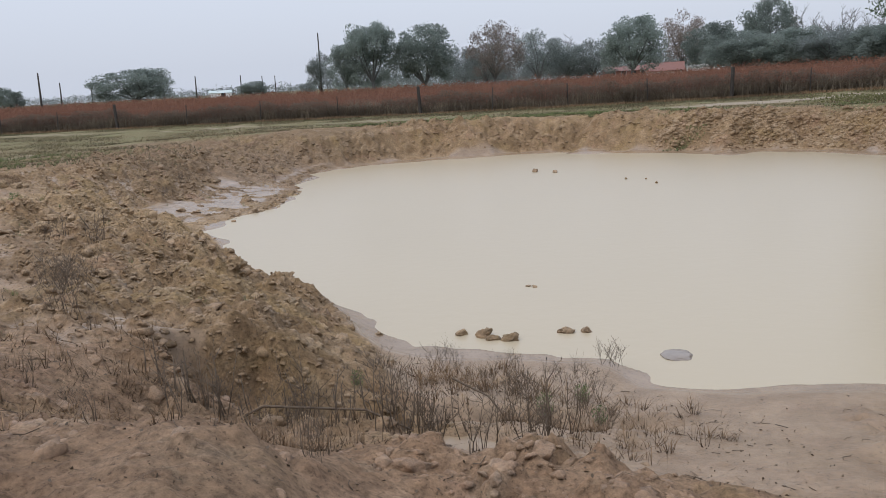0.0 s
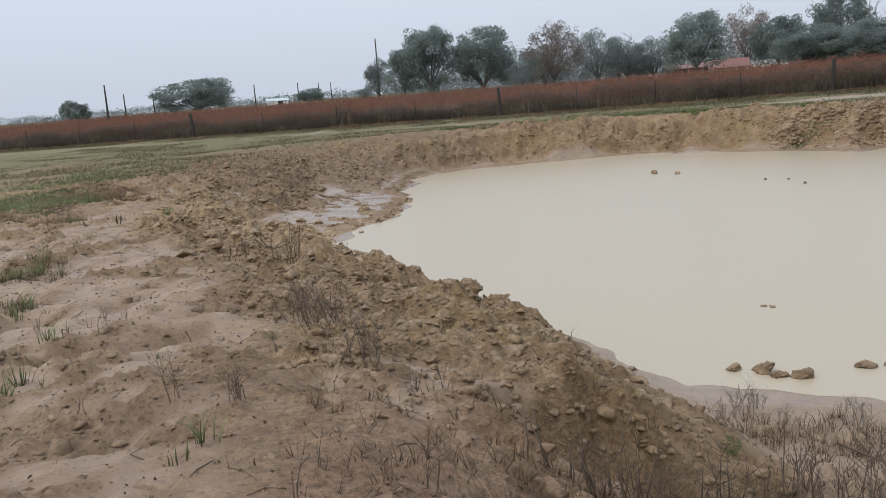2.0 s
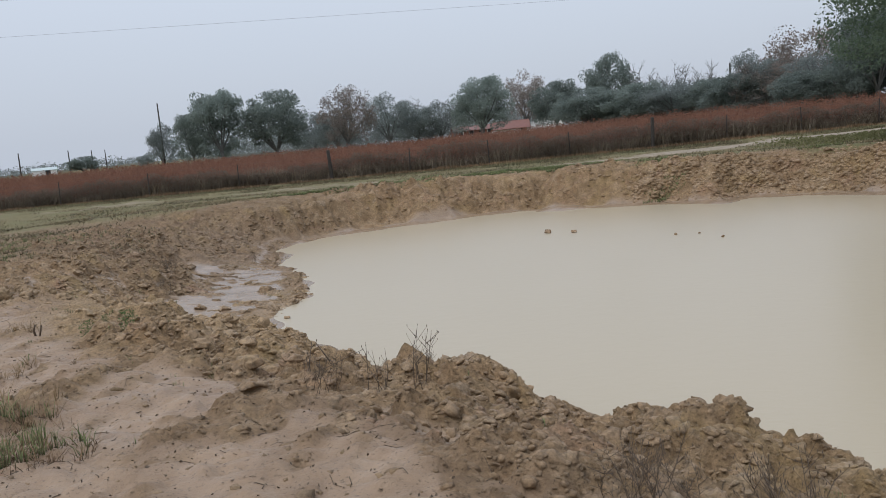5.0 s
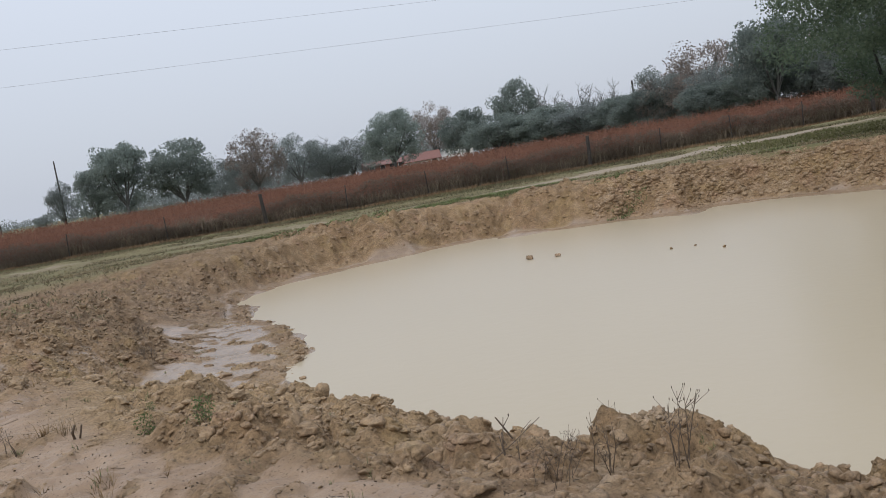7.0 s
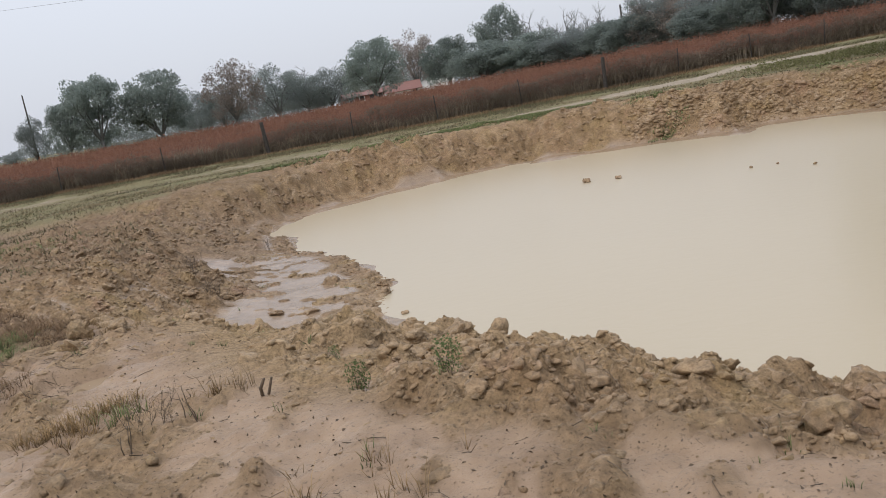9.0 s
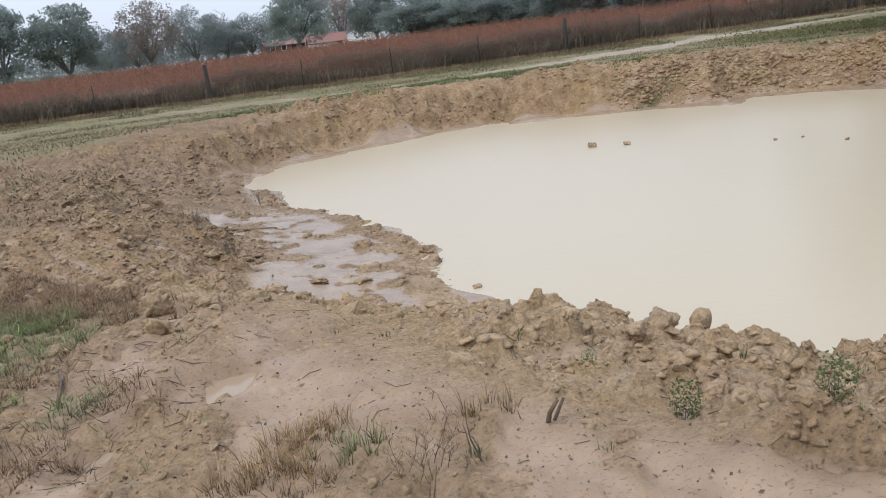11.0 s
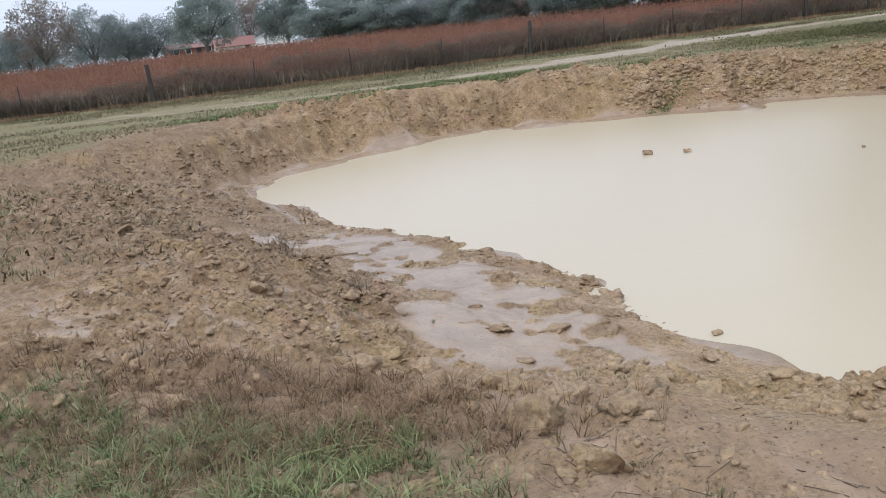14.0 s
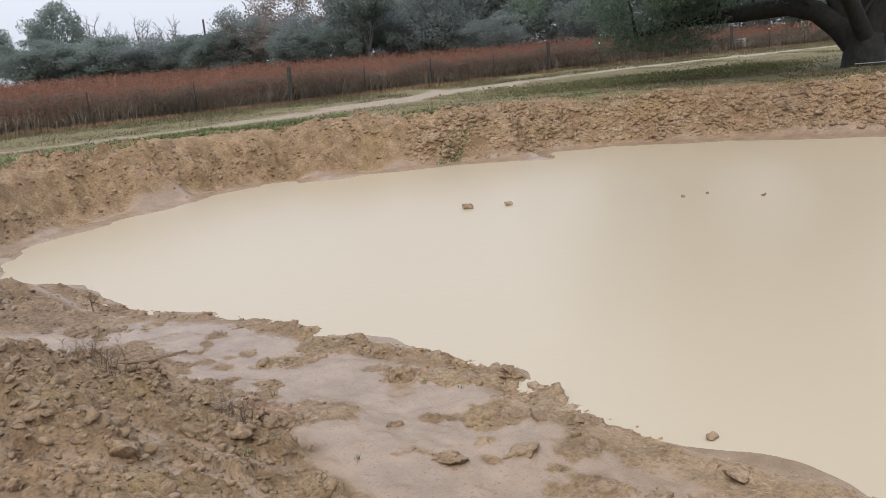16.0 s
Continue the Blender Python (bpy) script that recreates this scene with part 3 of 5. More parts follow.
# ---- the ground: one sheet to the horizon ----
def spread(lo, hi, dense, edges):
    """Grid lines: even steps within, growing outwards to the horizon."""
    marks = [np.arange(a, b, d) for a, b, d in dense]
    inner = np.concatenate(marks + [[dense[-1][1]]])
    k = np.arange(1, edges + 1) / edges
    return np.concatenate([(inner[0] + (lo - inner[0]) * k ** 3.2)[::-1], inner, inner[-1] + (hi - inner[-1]) * k ** 3.2])


def build_ground():
    gx = spread(-2500, 2500, [(-22, -11.0, 0.12), (-11.0, 1.5, 0.028), (1.5, 4.5, 0.05), (4.5, 13, 0.085), (13, 16, 0.2), (16, 40, 0.6)], 46)
    gy = spread(-2500, 3500, [(0.5, 3.3, 0.08), (3.3, 16.5, 0.028), (16.5, 24, 0.04), (24, 40, 0.075), (40, 54, 0.25)], 46)
    X, Y = np.meshgrid(gx, gy)
    Z = height(X, Y)
    Z = Z + 0.07 * ease(8, 14, shore_distance(X, Y)) * (grid_noise(X, Y, 2.3, 71) + 0.5 * grid_noise(X, Y, 0.8, 72)) * ease(120, 60, Y)
    ny, nx = X.shape
    i = (np.arange(ny - 1)[:, None] * nx + np.arange(nx - 1)[None, :]).ravel()
    quads = np.stack([i, i + 1, i + nx + 1, i + nx], 1)
    me = mesh_of("ground", np.stack([X, Y, Z], 2).reshape(-1, 3), quads, EARTH, smooth=True)
    s = shore_distance(X, Y)
    flat, berm, near, bank = zones(X, Y)
    c = roughness_of_ground(X, Y, s)
    n1, n2 = grid_noise(X, Y, 1.7, 81), grid_noise(X, Y, 0.45, 82)
    wet = flat * ease(2.7, 2.1, s) + 0.66 * berm * ease(-0.15, 0.35, past_foot(X, Y)) * ease(8.5, 6.5, s) * (1 - 0.9 * trodden(X, Y)) * (0.55 + 0.45 * ease(0.25, -0.25, ruts(X, Y) + 0.4 * n2)) + near * ease(3.2, 2.0, s) * 0.75
    low = Z - hollowed(X, Y, smooth_height(X, Y)[0])
    film = ease(-0.02, -0.042, low) * ease(1.9, 2.6, s) * ease(8, 6, s) * np.clip(flat + berm, 0, 1) * ease(27, 25, Y)
    wet = np.maximum(np.maximum(wet, ease(0.5, 0.15, s)), bank * ease(0.85, 0.5, s + 0.25 * n2)) * (1 - 0.92 * ease(0.10, 0.45, c))
    mound = np.exp(-(((X - 1.0) / 1.0) ** 2 + ((Y - 4.95) / 0.5) ** 2))
    wet = np.maximum(wet, 0.85 * film) * (1 - 0.9 * ease(0.3, 0.6, mound))
    west = ease(6.2, 8.5, s) * ease(4, -2, X) * ease(6, 9, Y + 0.5 * X + 6)
    turf = np.maximum(west * ease(-0.5, 0.2, n1 + 0.5 * n2), ease(3.4, 4.6, s + 0.8 * n1 + 1.5 * ease(4, 9, X)) * bank)
    turf = np.maximum(turf, ease(60, 70, Y))
    turf = np.maximum(turf, ease(12, 16, s))
    lane = np.abs(Y - road_y(X)) + 0.75 * n1 + 0.35 * n2
    rut = np.minimum(np.abs(lane - 0.75), 9)
    sand = np.maximum(0.5 * ease(0.45, 0.15, rut) * ease(-0.7, 0.1, n1), ease(1.1, 0.5, lane) * ease(-12, 12, X)) * ease(-90, -20, X)
    sand = np.maximum(sand, 0.75 * ease(0.45, 0.8, n1) * west * ease(14, 9, s) * ease(33, 26, Y))
    turf = turf * (1 - sand)
    rgba = np.stack([wet, turf, sand, np.ones_like(wet)], 2).astype(np.float32)
    soil = 0.4 * ease(6.7, 5.9, Y + 0.4 * n1) * ease(-3.6, -2.3, X + 0.4 * n2) * ease(1.7, 0.7, X + 0.4 * n1) * (0.75 + 0.35 * n2) * (1 - ease(0.25, 0.6, mound))
    soil = np.maximum(soil, 0.12 * near * ease(4.0, 2.5, s)) * ease(0.05, 0.5, s)
    soil = np.maximum(soil, 0.9 * np.exp(-(((X + 10.1) / 1.3) ** 2 + ((Y - 15.6) / 1.3) ** 2)))
    soil = np.maximum(soil, 0.5 * flat * ease(18, 23, Y) * ease(-4, -8, X) * (0.8 + 0.35 * n1))
    me.attributes.new("topsoil", "FLOAT", "POINT").data.foreach_set("value", np.clip(soil, 0, 1).astype(np.float32).ravel())
    silt = 0.85 * berm * ease(-0.25, 0.3, past_foot(X, Y)) * ease(8.5, 6.5, s) * (1 - 0.65 * trodden(X, Y))
    me.attributes.new("silt", "FLOAT", "POINT").data.foreach_set("value", np.clip(silt, 0, 1).astype(np.float32).ravel())
    me.attributes.new("mask", "FLOAT_COLOR", "POINT").data.foreach_set("color", np.clip(rgba, 0, 1).ravel())
    return tagged(new("ground", me), "bare sandy clay ground with turf beyond the dug bank", "ground", kind="structure")


ground = build_ground()


def build_pond():
    gx, gy = np.arange(-9, 14.1, 0.5), np.arange(6.5, 37.1, 0.5)
    X, Y = np.meshgrid(gx, gy)
    ny, nx = X.shape
    i = (np.arange(ny - 1)[:, None] * nx + np.arange(nx - 1)[None, :]).ravel()
    cx, cy = X.ravel()[i] + 0.25, Y.ravel()[i] + 0.25
    i = i[shore_distance(cx, cy) < 1.0]
    me = mesh_of("pond_water", np.stack([X, Y, np.zeros_like(X)], 2).reshape(-1, 3), np.stack([i, i + 1, i + nx + 1, i + nx], 1), POND, smooth=True)
    return tagged(new("pond_water", me), "still opaque tan muddy pond water", "water", kind="structure")


build_pond()


# ---- clods of clay ----
def clod_mesh(seed, detail, squash=0.75):
    """A broken lump of clay: a ball cut by random planes and roughened."""
    rng = random.Random(seed)
    bm = bmesh.new()
    bmesh.ops.create_icosphere(bm, subdivisions=detail, radius=1.0)
    cuts = [(Vector((rng.gauss(0, 1), rng.gauss(0, 1), rng.gauss(0, 1))).normalized(), rng.uniform(0.5, 0.85)) for _ in range(8)]
    off = Vector((rng.uniform(0, 50), 0, 0))
    long = rng.uniform(0.8, 1.35)
    for v in bm.verts:
        p = v.co.copy()
        for d, r in cuts:
            over = p.dot(d) - r
            if over > 0:
                p -= d * over
        p *= 0.95 + 0.42 * noise.noise(p * 1.2 + off) + 0.55 * abs(noise.noise(p * 2.3 + off)) + 0.4 * abs(noise.noise(p * 5 + off)) + 0.2 * abs(noise.noise(p * 11 + off))
        v.co = Vector((p.x * long, p.y, p.z * squash))
    me = bpy.data.meshes.new("dirt_clod")
    bm.to_mesh(me)
    bm.free()
    me.materials.append(CLOD)
    if detail > 2:
        me.polygons.foreach_set("use_smooth", np.ones(len(me.polygons), bool))
    return me


CLODS = [clod_mesh(100 + k, 4) for k in range(8)]


def clod(x, y, size, label="damp tan lump of clay lying on the bank", sink=0.52, tall=1.0, k=None, z=None):
    rng = random.Random(int(x * 977 + y * 7919))
    ob = new("dirt_clod", CLODS[rng.randrange(8) if k is None else k])
    base = ground_at(x, y) if z is None else z
    size *= 0.85
    ob.matrix_world = Matrix.LocRotScale((x, y, base + size * (0.62 * tall - sink)), Euler((rng.uniform(-0.35, 0.35) * min(1, tall), rng.uniform(-0.35, 0.35) * (tall > 0.3), rng.uniform(0, 6.28))),
                                         (size, size * rng.uniform(0.85, 1.1), size * tall))
    return tagged(ob, label, "clod", "clods of clay")


def scatter_clods(name, count, area, sizes, seed, label, need=0.35, detail=2, track=False):
    """Countless broken clods on the dug earth, one mesh."""
    rng = np.random.default_rng(seed)
    x0, x1, y0, y1 = area
    xs, ys = rng.uniform(x0, x1, count * 8), rng.uniform(y0, y1, count * 8)
    s = shore_distance(xs, ys)
    if track == "flat":
        ok = (s > 0.1) & (s < 2.6) & (ys > 16.3) & (rng.uniform(0, 1, len(xs)) < ease(0.1, 0.6, grid_noise(xs, ys, 0.5, 22) + 0.5 * grid_noise(xs, ys, 0.22, 23)))
    elif track == "rim":
        ok = (s > -0.03) & (ys > 15.2) & (rng.uniform(0, 1, len(xs)) < ease(0.6, 0.15, s) * ease(-0.5, 0.4, grid_noise(xs, ys, 0.5, 27)))
    elif track:
        ok = (s > 2.0) & (s < 9) & (rng.uniform(0, 1, len(xs)) < 0.1 + trodden(xs, ys))
    else:
        ok = (s > 0.02) & (rng.uniform(0, 1, len(xs)) < roughness_of_ground(xs, ys, s) * 1.1 - need * rng.uniform(0, 1, len(xs)))
    xs, ys = xs[ok][:count], ys[ok][:count]
    zs = height(xs, ys)
    size = sizes[0] * (sizes[1] / sizes[0]) ** (rng.uniform(0, 1, len(xs)) ** 2.2)
    kinds = []
    for k in range(6):
        me = clod_mesh(300 + k, detail, 0.62)
        v = np.empty(len(me.vertices) * 3)
        me.vertices.foreach_get("co", v)
        f = np.empty(len(me.polygons) * 3, np.int32)
        me.polygons.foreach_get("vertices", f)
        kinds.append((v.reshape(-1, 3), f.reshape(-1, 3)))
        bpy.data.meshes.remove(me)
    V, F, base = [], [], 0
    for k, (x, y, z, r) in enumerate(zip(xs, ys, zs, size)):
        v, f = kinds[k % 6]
        a, b = rng.uniform(0, 6.283), rng.uniform(-0.6, 0.6)
        ca, sa, cb, sb = math.cos(a), math.sin(a), math.cos(b), math.sin(b)
        px, pz = v[:, 0] * cb - v[:, 2] * sb, v[:, 0] * sb + v[:, 2] * cb
        V.append(np.stack([x + r * (px * ca - v[:, 1] * sa), y + r * (px * sa + v[:, 1] * ca), z + r * (pz - 0.5)], 1))
        F.append(f + base)
        base += len(v)
    return tagged(new(name, mesh_of(name, np.concatenate(V), np.concatenate(F), CLOD, smooth=True)), label, "clods", kind="stuff")


scatter_clods("large_clods", 2000, (-11.5, 1.6, 3.6, 26), (0.028, 0.085), 15, "rough broken clods of tan clay on the dug berm", detail=3)
scatter_clods("broken_clods", 12000, (-11.5, 1.6, 3.6, 26), (0.014, 0.045), 5, "countless broken clods of tan clay on the dug berm")
scatter_clods("clay_crumbs", 24000, (-10.5, 1.8, 4.3, 24), (0.008, 0.03), 9, "countless small crumbs of tan clay on the berm", detail=1)
scatter_clods("track_crumbs", 22000, (-10.5, -0.5, 4.0, 17), (0.006, 0.03), 10, "small crumbs of clay trodden into the track", detail=1, track=True)
scatter_clods("track_clods", 900, (-10.5, -0.5, 4.0, 17), (0.02, 0.06), 18, "flattened clods of clay on the track", track=True)
scatter_clods("flat_crumbs", 3000, (-8.6, -5, 16, 25), (0.014, 0.07), 14, "low crumbs of clay strewn on the wet mud flat", track="flat")
scatter_clods("shore_clods", 1500, (-8.6, -4.4, 15.2, 27), (0.02, 0.07), 19, "row of crumbled clods along the waterline", track="rim")
scatter_clods("east_bank_clods", 9000, (4, 14, 20, 33), (0.03, 0.13), 16, "broken pale clods of clay on the eastern bank", need=0.1, detail=1)
scatter_clods("bank_clods", 7000, (-10, 7, 25, 38), (0.02, 0.085), 6, "broken clods of tan clay on the far bank", detail=1)

# single large lumps along the crest of the berm and on the flat
for x, y, r, tall in [(-6.1, 14.6, 0.15, 0.8), (-5.75, 14.15, 0.16, 1.0), (-5.5, 13.7, 0.17, 1.0), (-5.15, 13.35, 0.16, 1.0), (-4.95, 13.05, 0.17, 0.9), (-4.7, 12.75, 0.16, 0.8),
                      (-5.6, 13.2, 0.14, 1.0), (-5.9, 13.35, 0.13, 1.0), (-5.9, 12.3, 0.19, 0.7), (-6.25, 12.95, 0.13, 1.0), (-6.5, 13.9, 0.14, 1.0), (-5.3, 12.6, 0.15, 0.9)]:
    clod(x, y, 0.66 * r, tall=tall)
for x, y, r, tall in [(-4.2, 11.8, 0.2, 0.6), (-3.75, 11.35, 0.14, 0.9), (-3.1, 10.75, 0.17, 0.6), (-3.12, 10.7, 0.11, 1.1), (-2.95, 10.2, 0.13, 0.8), (-2.55, 9.55, 0.14, 0.9), (-2.15, 9.2, 0.16, 0.8),
                      (-1.85, 8.8, 0.14, 1.0), (-1.5, 8.3, 0.13, 0.9), (-1.25, 7.9, 0.12, 0.9), (-2.35, 7.7, 0.15, 0.9), (-1.2, 7.4, 0.12, 0.8), (-0.62, 7.75, 0.14, 0.9), (-0.5, 8.1, 0.1, 1.0)]:
    clod(x, y, 0.66 * r, tall=tall)
for x, y, r, tall in [(-7.0, 14.75, 0.12, 1.0), (-6.9, 15.1, 0.1, 0.9), (-7.7, 15.9, 0.12, 0.9), (-8.75, 15.95, 0.11, 0.8), (-8.6, 16.3, 0.1, 0.8), (-8.45, 15.7, 0.12, 0.9),
                      (-8.9, 16.55, 0.1, 1.0), (-8.05, 16.5, 0.13, 0.8), (-7.95, 17.1, 0.12, 0.7), (-9.15, 14.65, 0.08, 0.8)]:
    clod(x, y, r, tall=tall)
for x, y, r, tall in [(-8.55, 15.15, 0.15, 1.0), (-8.5, 14.75, 0.13, 1.0), (-8.3, 15.3, 0.1, 0.9), (-8.2, 15.0, 0.09, 0.8), (-7.9, 15.3, 0.1, 0.8), (-7.55, 15.6, 0.1, 0.8), (-7.2, 15.7, 0.12, 0.7)]:
    clod(x, y, r, "rounded lump of clay smeared with pale mud", tall=tall)
clod(-6.16, 20.2, 0.14, "rounded lump of clay standing on the wet mud flat", tall=0.9)
for x, y, r in [(-6.6, 18.4, 0.13), (-6.2, 18.1, 0.1), (-7.0, 18.7, 0.12), (-6.9, 19.4, 0.09), (-6.3, 19.0, 0.08), (-7.2, 17.9, 0.1), (-6.5, 17.4, 0.11), (-7.35, 20.3, 0.12), (-5.9, 17.2, 0.09)]:
    clod(x, y, r, "small wet lump of clay on the mud flat", tall=0.6)
# lumps that stand out of the water
for x, y, r in [(0.13, 9.2, 0.055), (0.33, 9.15, 0.08), (0.43, 9.03, 0.06), (0.58, 9.0, 0.08), (1.08, 9.25, 0.06), (1.27, 9.25, 0.05), (-0.66, 9.16, 0.05), (-5.45, 17.65, 0.045)]:
    clod(x, y, r, "wet brown lump of clay standing in the shallow water", sink=0.45, z=0.0)
for x, y, r in [(0.25, 26.2, 0.095), (0.82, 25.7, 0.07), (2.58, 23.1, 0.04), (3.05, 22.9, 0.03), (3.19, 21.9, 0.04)]:
    clod(x, y, r, "small dark lump of clay standing out of the pond", sink=0.3, z=0.0)
for x, y, r in [(0.66, 11.2, 0.03), (0.74, 11.15, 0.035)]:
    clod(x, y, r, "flat dark clod just breaking the pond water", sink=0.1, tall=0.4, z=0.0)


def mud_hump(x, y):
    """A low smooth swell of grey mud that just breaks the water."""
    bm = bmesh.new()
    bmesh.ops.create_icosphere(bm, subdivisions=4, radius=1.0)
    for v in bm.verts:
        k = 1 + 0.18 * noise.noise(v.co * 1.6) + 0.06 * noise.noise(v.co * 6)
        v.co = Vector((v.co.x * 0.13 * k, v.co.y * 0.15 * k, v.co.z * 0.022 + 0.004 * noise.noise(v.co * 5)))
    me = bpy.data.meshes.new("mud_hump")
    bm.to_mesh(me)
    bm.free()
    me.materials.append(WET_MUD)
    me.polygons.foreach_set("use_smooth", np.ones(len(me.polygons), bool))
    ob = new("mud_hump", me)
    ob.location = (x, y, 0.0)
    return tagged(ob, "low smooth hump of grey mud just breaking the water", "mud")


mud_hump(1.99, 8.5)


def knob():
    """An upright finger of clay with a bulging head, left standing on the crest."""
    bm = bmesh.new()
    bmesh.ops.create_icosphere(bm, subdivisions=3, radius=1.0)
    for v in bm.verts:
        w = 0.95 + 0.3 * math.sin(3.2 * v.co.z + 0.4)
        tall = math.copysign(abs(v.co.z) ** 0.75, v.co.z)
        v.co = Vector((v.co.x * 0.062 * w + 0.015 * tall, v.co.y * 0.055 * w, tall * 0.13)) * (1 + 0.22 * noise.noise(v.co * 1.8 + Vector((3, 1, 2))))
    me = bpy.data.meshes.new("clay_knob")
    bm.to_mesh(me)
    bm.free()
    me.materials.append(CLOD)
    me.polygons.foreach_set("use_smooth", np.ones(len(me.polygons), bool))
    ob = new("dirt_clod", me)
    ob.location = (-5.17, 13.8, ground_at(-5.17, 13.8) + 0.13)
    return tagged(ob, "upright finger of tan clay standing on the berm's crest", "clod", "clods of clay")


knob()


# ---- puddles ----
def puddle(x, y, rx, ry, turn, level):
    """A flat sheet of muddy water lying in its hollow of the ground."""
    n = 64
    a = np.arange(n) * 6.2832 / n
    u, v = 1.3 * rx * np.cos(a), 1.3 * ry * np.sin(a)
    xs, ys = x + u * math.cos(turn) - v * math.sin(turn), y + u * math.sin(turn) + v * math.cos(turn)
    z = min(float(np.min(height(xs, ys))) - 0.004, level - 0.03)
    me = mesh_of("puddle", [(x, y, z)] + [(p, q, z) for p, q in zip(xs, ys)], [[0, 1 + k, 1 + (k + 1) % n] for k in range(n)], PUDDLE)
    return tagged(new("puddle", me), "shallow puddle of muddy water in a hollow", "puddle", "puddles", kind="structure")


for hollow in HOLLOWS:
    puddle(*hollow)


# ---- dead weeds, bushes and grass ----
def weed_mesh(seed, tall, stems, forks, wide, thick=0.0028):
    rng = random.Random(seed)
    paths = []
    for _ in range(stems):
        a, out = rng.uniform(0, 6.28), rng.uniform(0.05, 0.5) * wide
        h = tall * rng.uniform(0.45, 1.0)
        base = Vector((rng.uniform(-0.3, 0.3) * wide, rng.uniform(-0.3, 0.3) * wide, -0.03))
        tip = base + Vector((math.cos(a) * out, math.sin(a) * out, h))
        mid = base.lerp(tip, 0.5) + Vector((rng.uniform(-1, 1), rng.uniform(-1, 1), 0)) * 0.08 * h
        paths.append([(base, thick), (mid, thick * 0.8), (tip, thick * 0.35)])
        for _ in range(forks):
            f = rng.uniform(0.35, 0.9)
            p = base.lerp(mid, f * 2) if f < 0.5 else mid.lerp(tip, f * 2 - 1)
            q = p + Vector((rng.uniform(-1, 1), rng.uniform(-1, 1), rng.uniform(0.3, 1.1))) * h * 0.24
            paths.append([(p, thick * 0.6), (q, thick * 0.25)])
            paths.append([(q, thick * 0.7), (q + Vector((0, 0, 0.012)), thick * 0.8)])
    v, f = tubes(paths, 3)
    return mesh_of("dead_weed", v, f, STEM)


WEEDS = [weed_mesh(k, 0.42, 5, 6, 0.22, 0.0036) for k in range(3)] + [weed_mesh(10 + k, 0.45, 11, 12, 0.55, 0.003) for k in range(3)] + [weed_mesh(20 + k, 0.3, 3, 1, 0.15, 0.005) for k in range(2)]


def weed(x, y, k, size=1.0, label="dead brown weed with bare upright stems"):
    rng = random.Random(int(x * 991 + y * 6151))
    ob = new("dead_weed", WEEDS[k])
    ob.matrix_world = Matrix.LocRotScale((x, y, ground_at(x, y)), Euler((0, 0, rng.uniform(0, 6.28))), (size,) * 3)
    return tagged(ob, label, "weed", "dead weeds")


wr = random.Random(44)
for _ in range(34):
    weed(wr.uniform(-1.2, 1.1), 6.0 + wr.uniform(-0.4, 0.5), wr.choice([0, 1, 2, 0, 1, 6]), wr.uniform(0.6, 1.15), "dead brown weed standing in the muddy puddle")
for _ in range(9):
    weed(wr.uniform(-0.1, 1.5), wr.uniform(7.2, 8.3), wr.choice([3, 4, 5]), wr.uniform(0.35, 0.6), "tangled dead brown weed at the water's edge")
for _ in range(24):
    weed(wr.uniform(-4.6, -1.2), wr.uniform(4.9, 7.2), wr.choice([0, 6, 7, 1]), wr.uniform(0.28, 0.55), "short dead weed stubble on the muddy track")
for _ in range(10):
    weed(wr.uniform(-0.2, 1.4), wr.uniform(6.4, 7.4), wr.choice([3, 4, 5]), wr.uniform(0.4, 0.65), "dark brown tangle of dead weed by the puddle")
for _ in range(18):
    weed(wr.uniform(-1.1, 0.4), wr.uniform(5.6, 6.1), wr.choice([6, 7, 7]), wr.uniform(0.9, 1.4), "dead upright stalks standing in the muddy puddle")
for _ in range(16):
    weed(wr.uniform(-1.7, 0.3), wr.uniform(4.4, 5.7), wr.choice([0, 2, 4, 6, 7]), wr.uniform(0.35, 0.7), "short dead brown weed on the dark soil")
for x, y, k, size in [(-2.74, 7.5, 3, 0.75), (-2.35, 7.0, 4, 0.8), (-2.6, 7.55, 5, 0.7), (-1.9, 6.3, 4, 0.7), (-4.24, 9.95, 6, 1.1), (-3.8, 9.8, 2, 0.9), (-4.1, 9.5, 4, 0.6),
                      (-3.53, 9.45, 0, 0.9), (-3.45, 10.6, 1, 0.8), (-7.5, 11.95, 5, 0.6), (-7.3, 12.0, 7, 0.9), (-7.6, 11.7, 6, 0.8), (-7.9, 20.0, 4, 0.8), (-8.2, 21.4, 3, 0.8),
                      (-7.15, 25.0, 1, 0.9), (-7.9, 19.7, 1, 0.7), (-8.3, 21.7, 5, 0.7)]:
    weed(x, y, k, size)


def bush_mesh(name, seed, tall, wide, count, leaf, mat):
    """A low leafy plant: thin stems and many small leaves."""
    rng = np.random.default_rng(seed)
    a, r, h = rng.uniform(0, 6.283, count), wide * np.sqrt(rng.uniform(0, 1, count)), rng.uniform(0.15, 1, count) * tall
    r *= 0.5 + 0.5 * np.sin(h / tall * 2.6)
    return leaves_mesh(name, rng, np.stack([r * np.cos(a), r * np.sin(a), h], 1), leaf, mat)


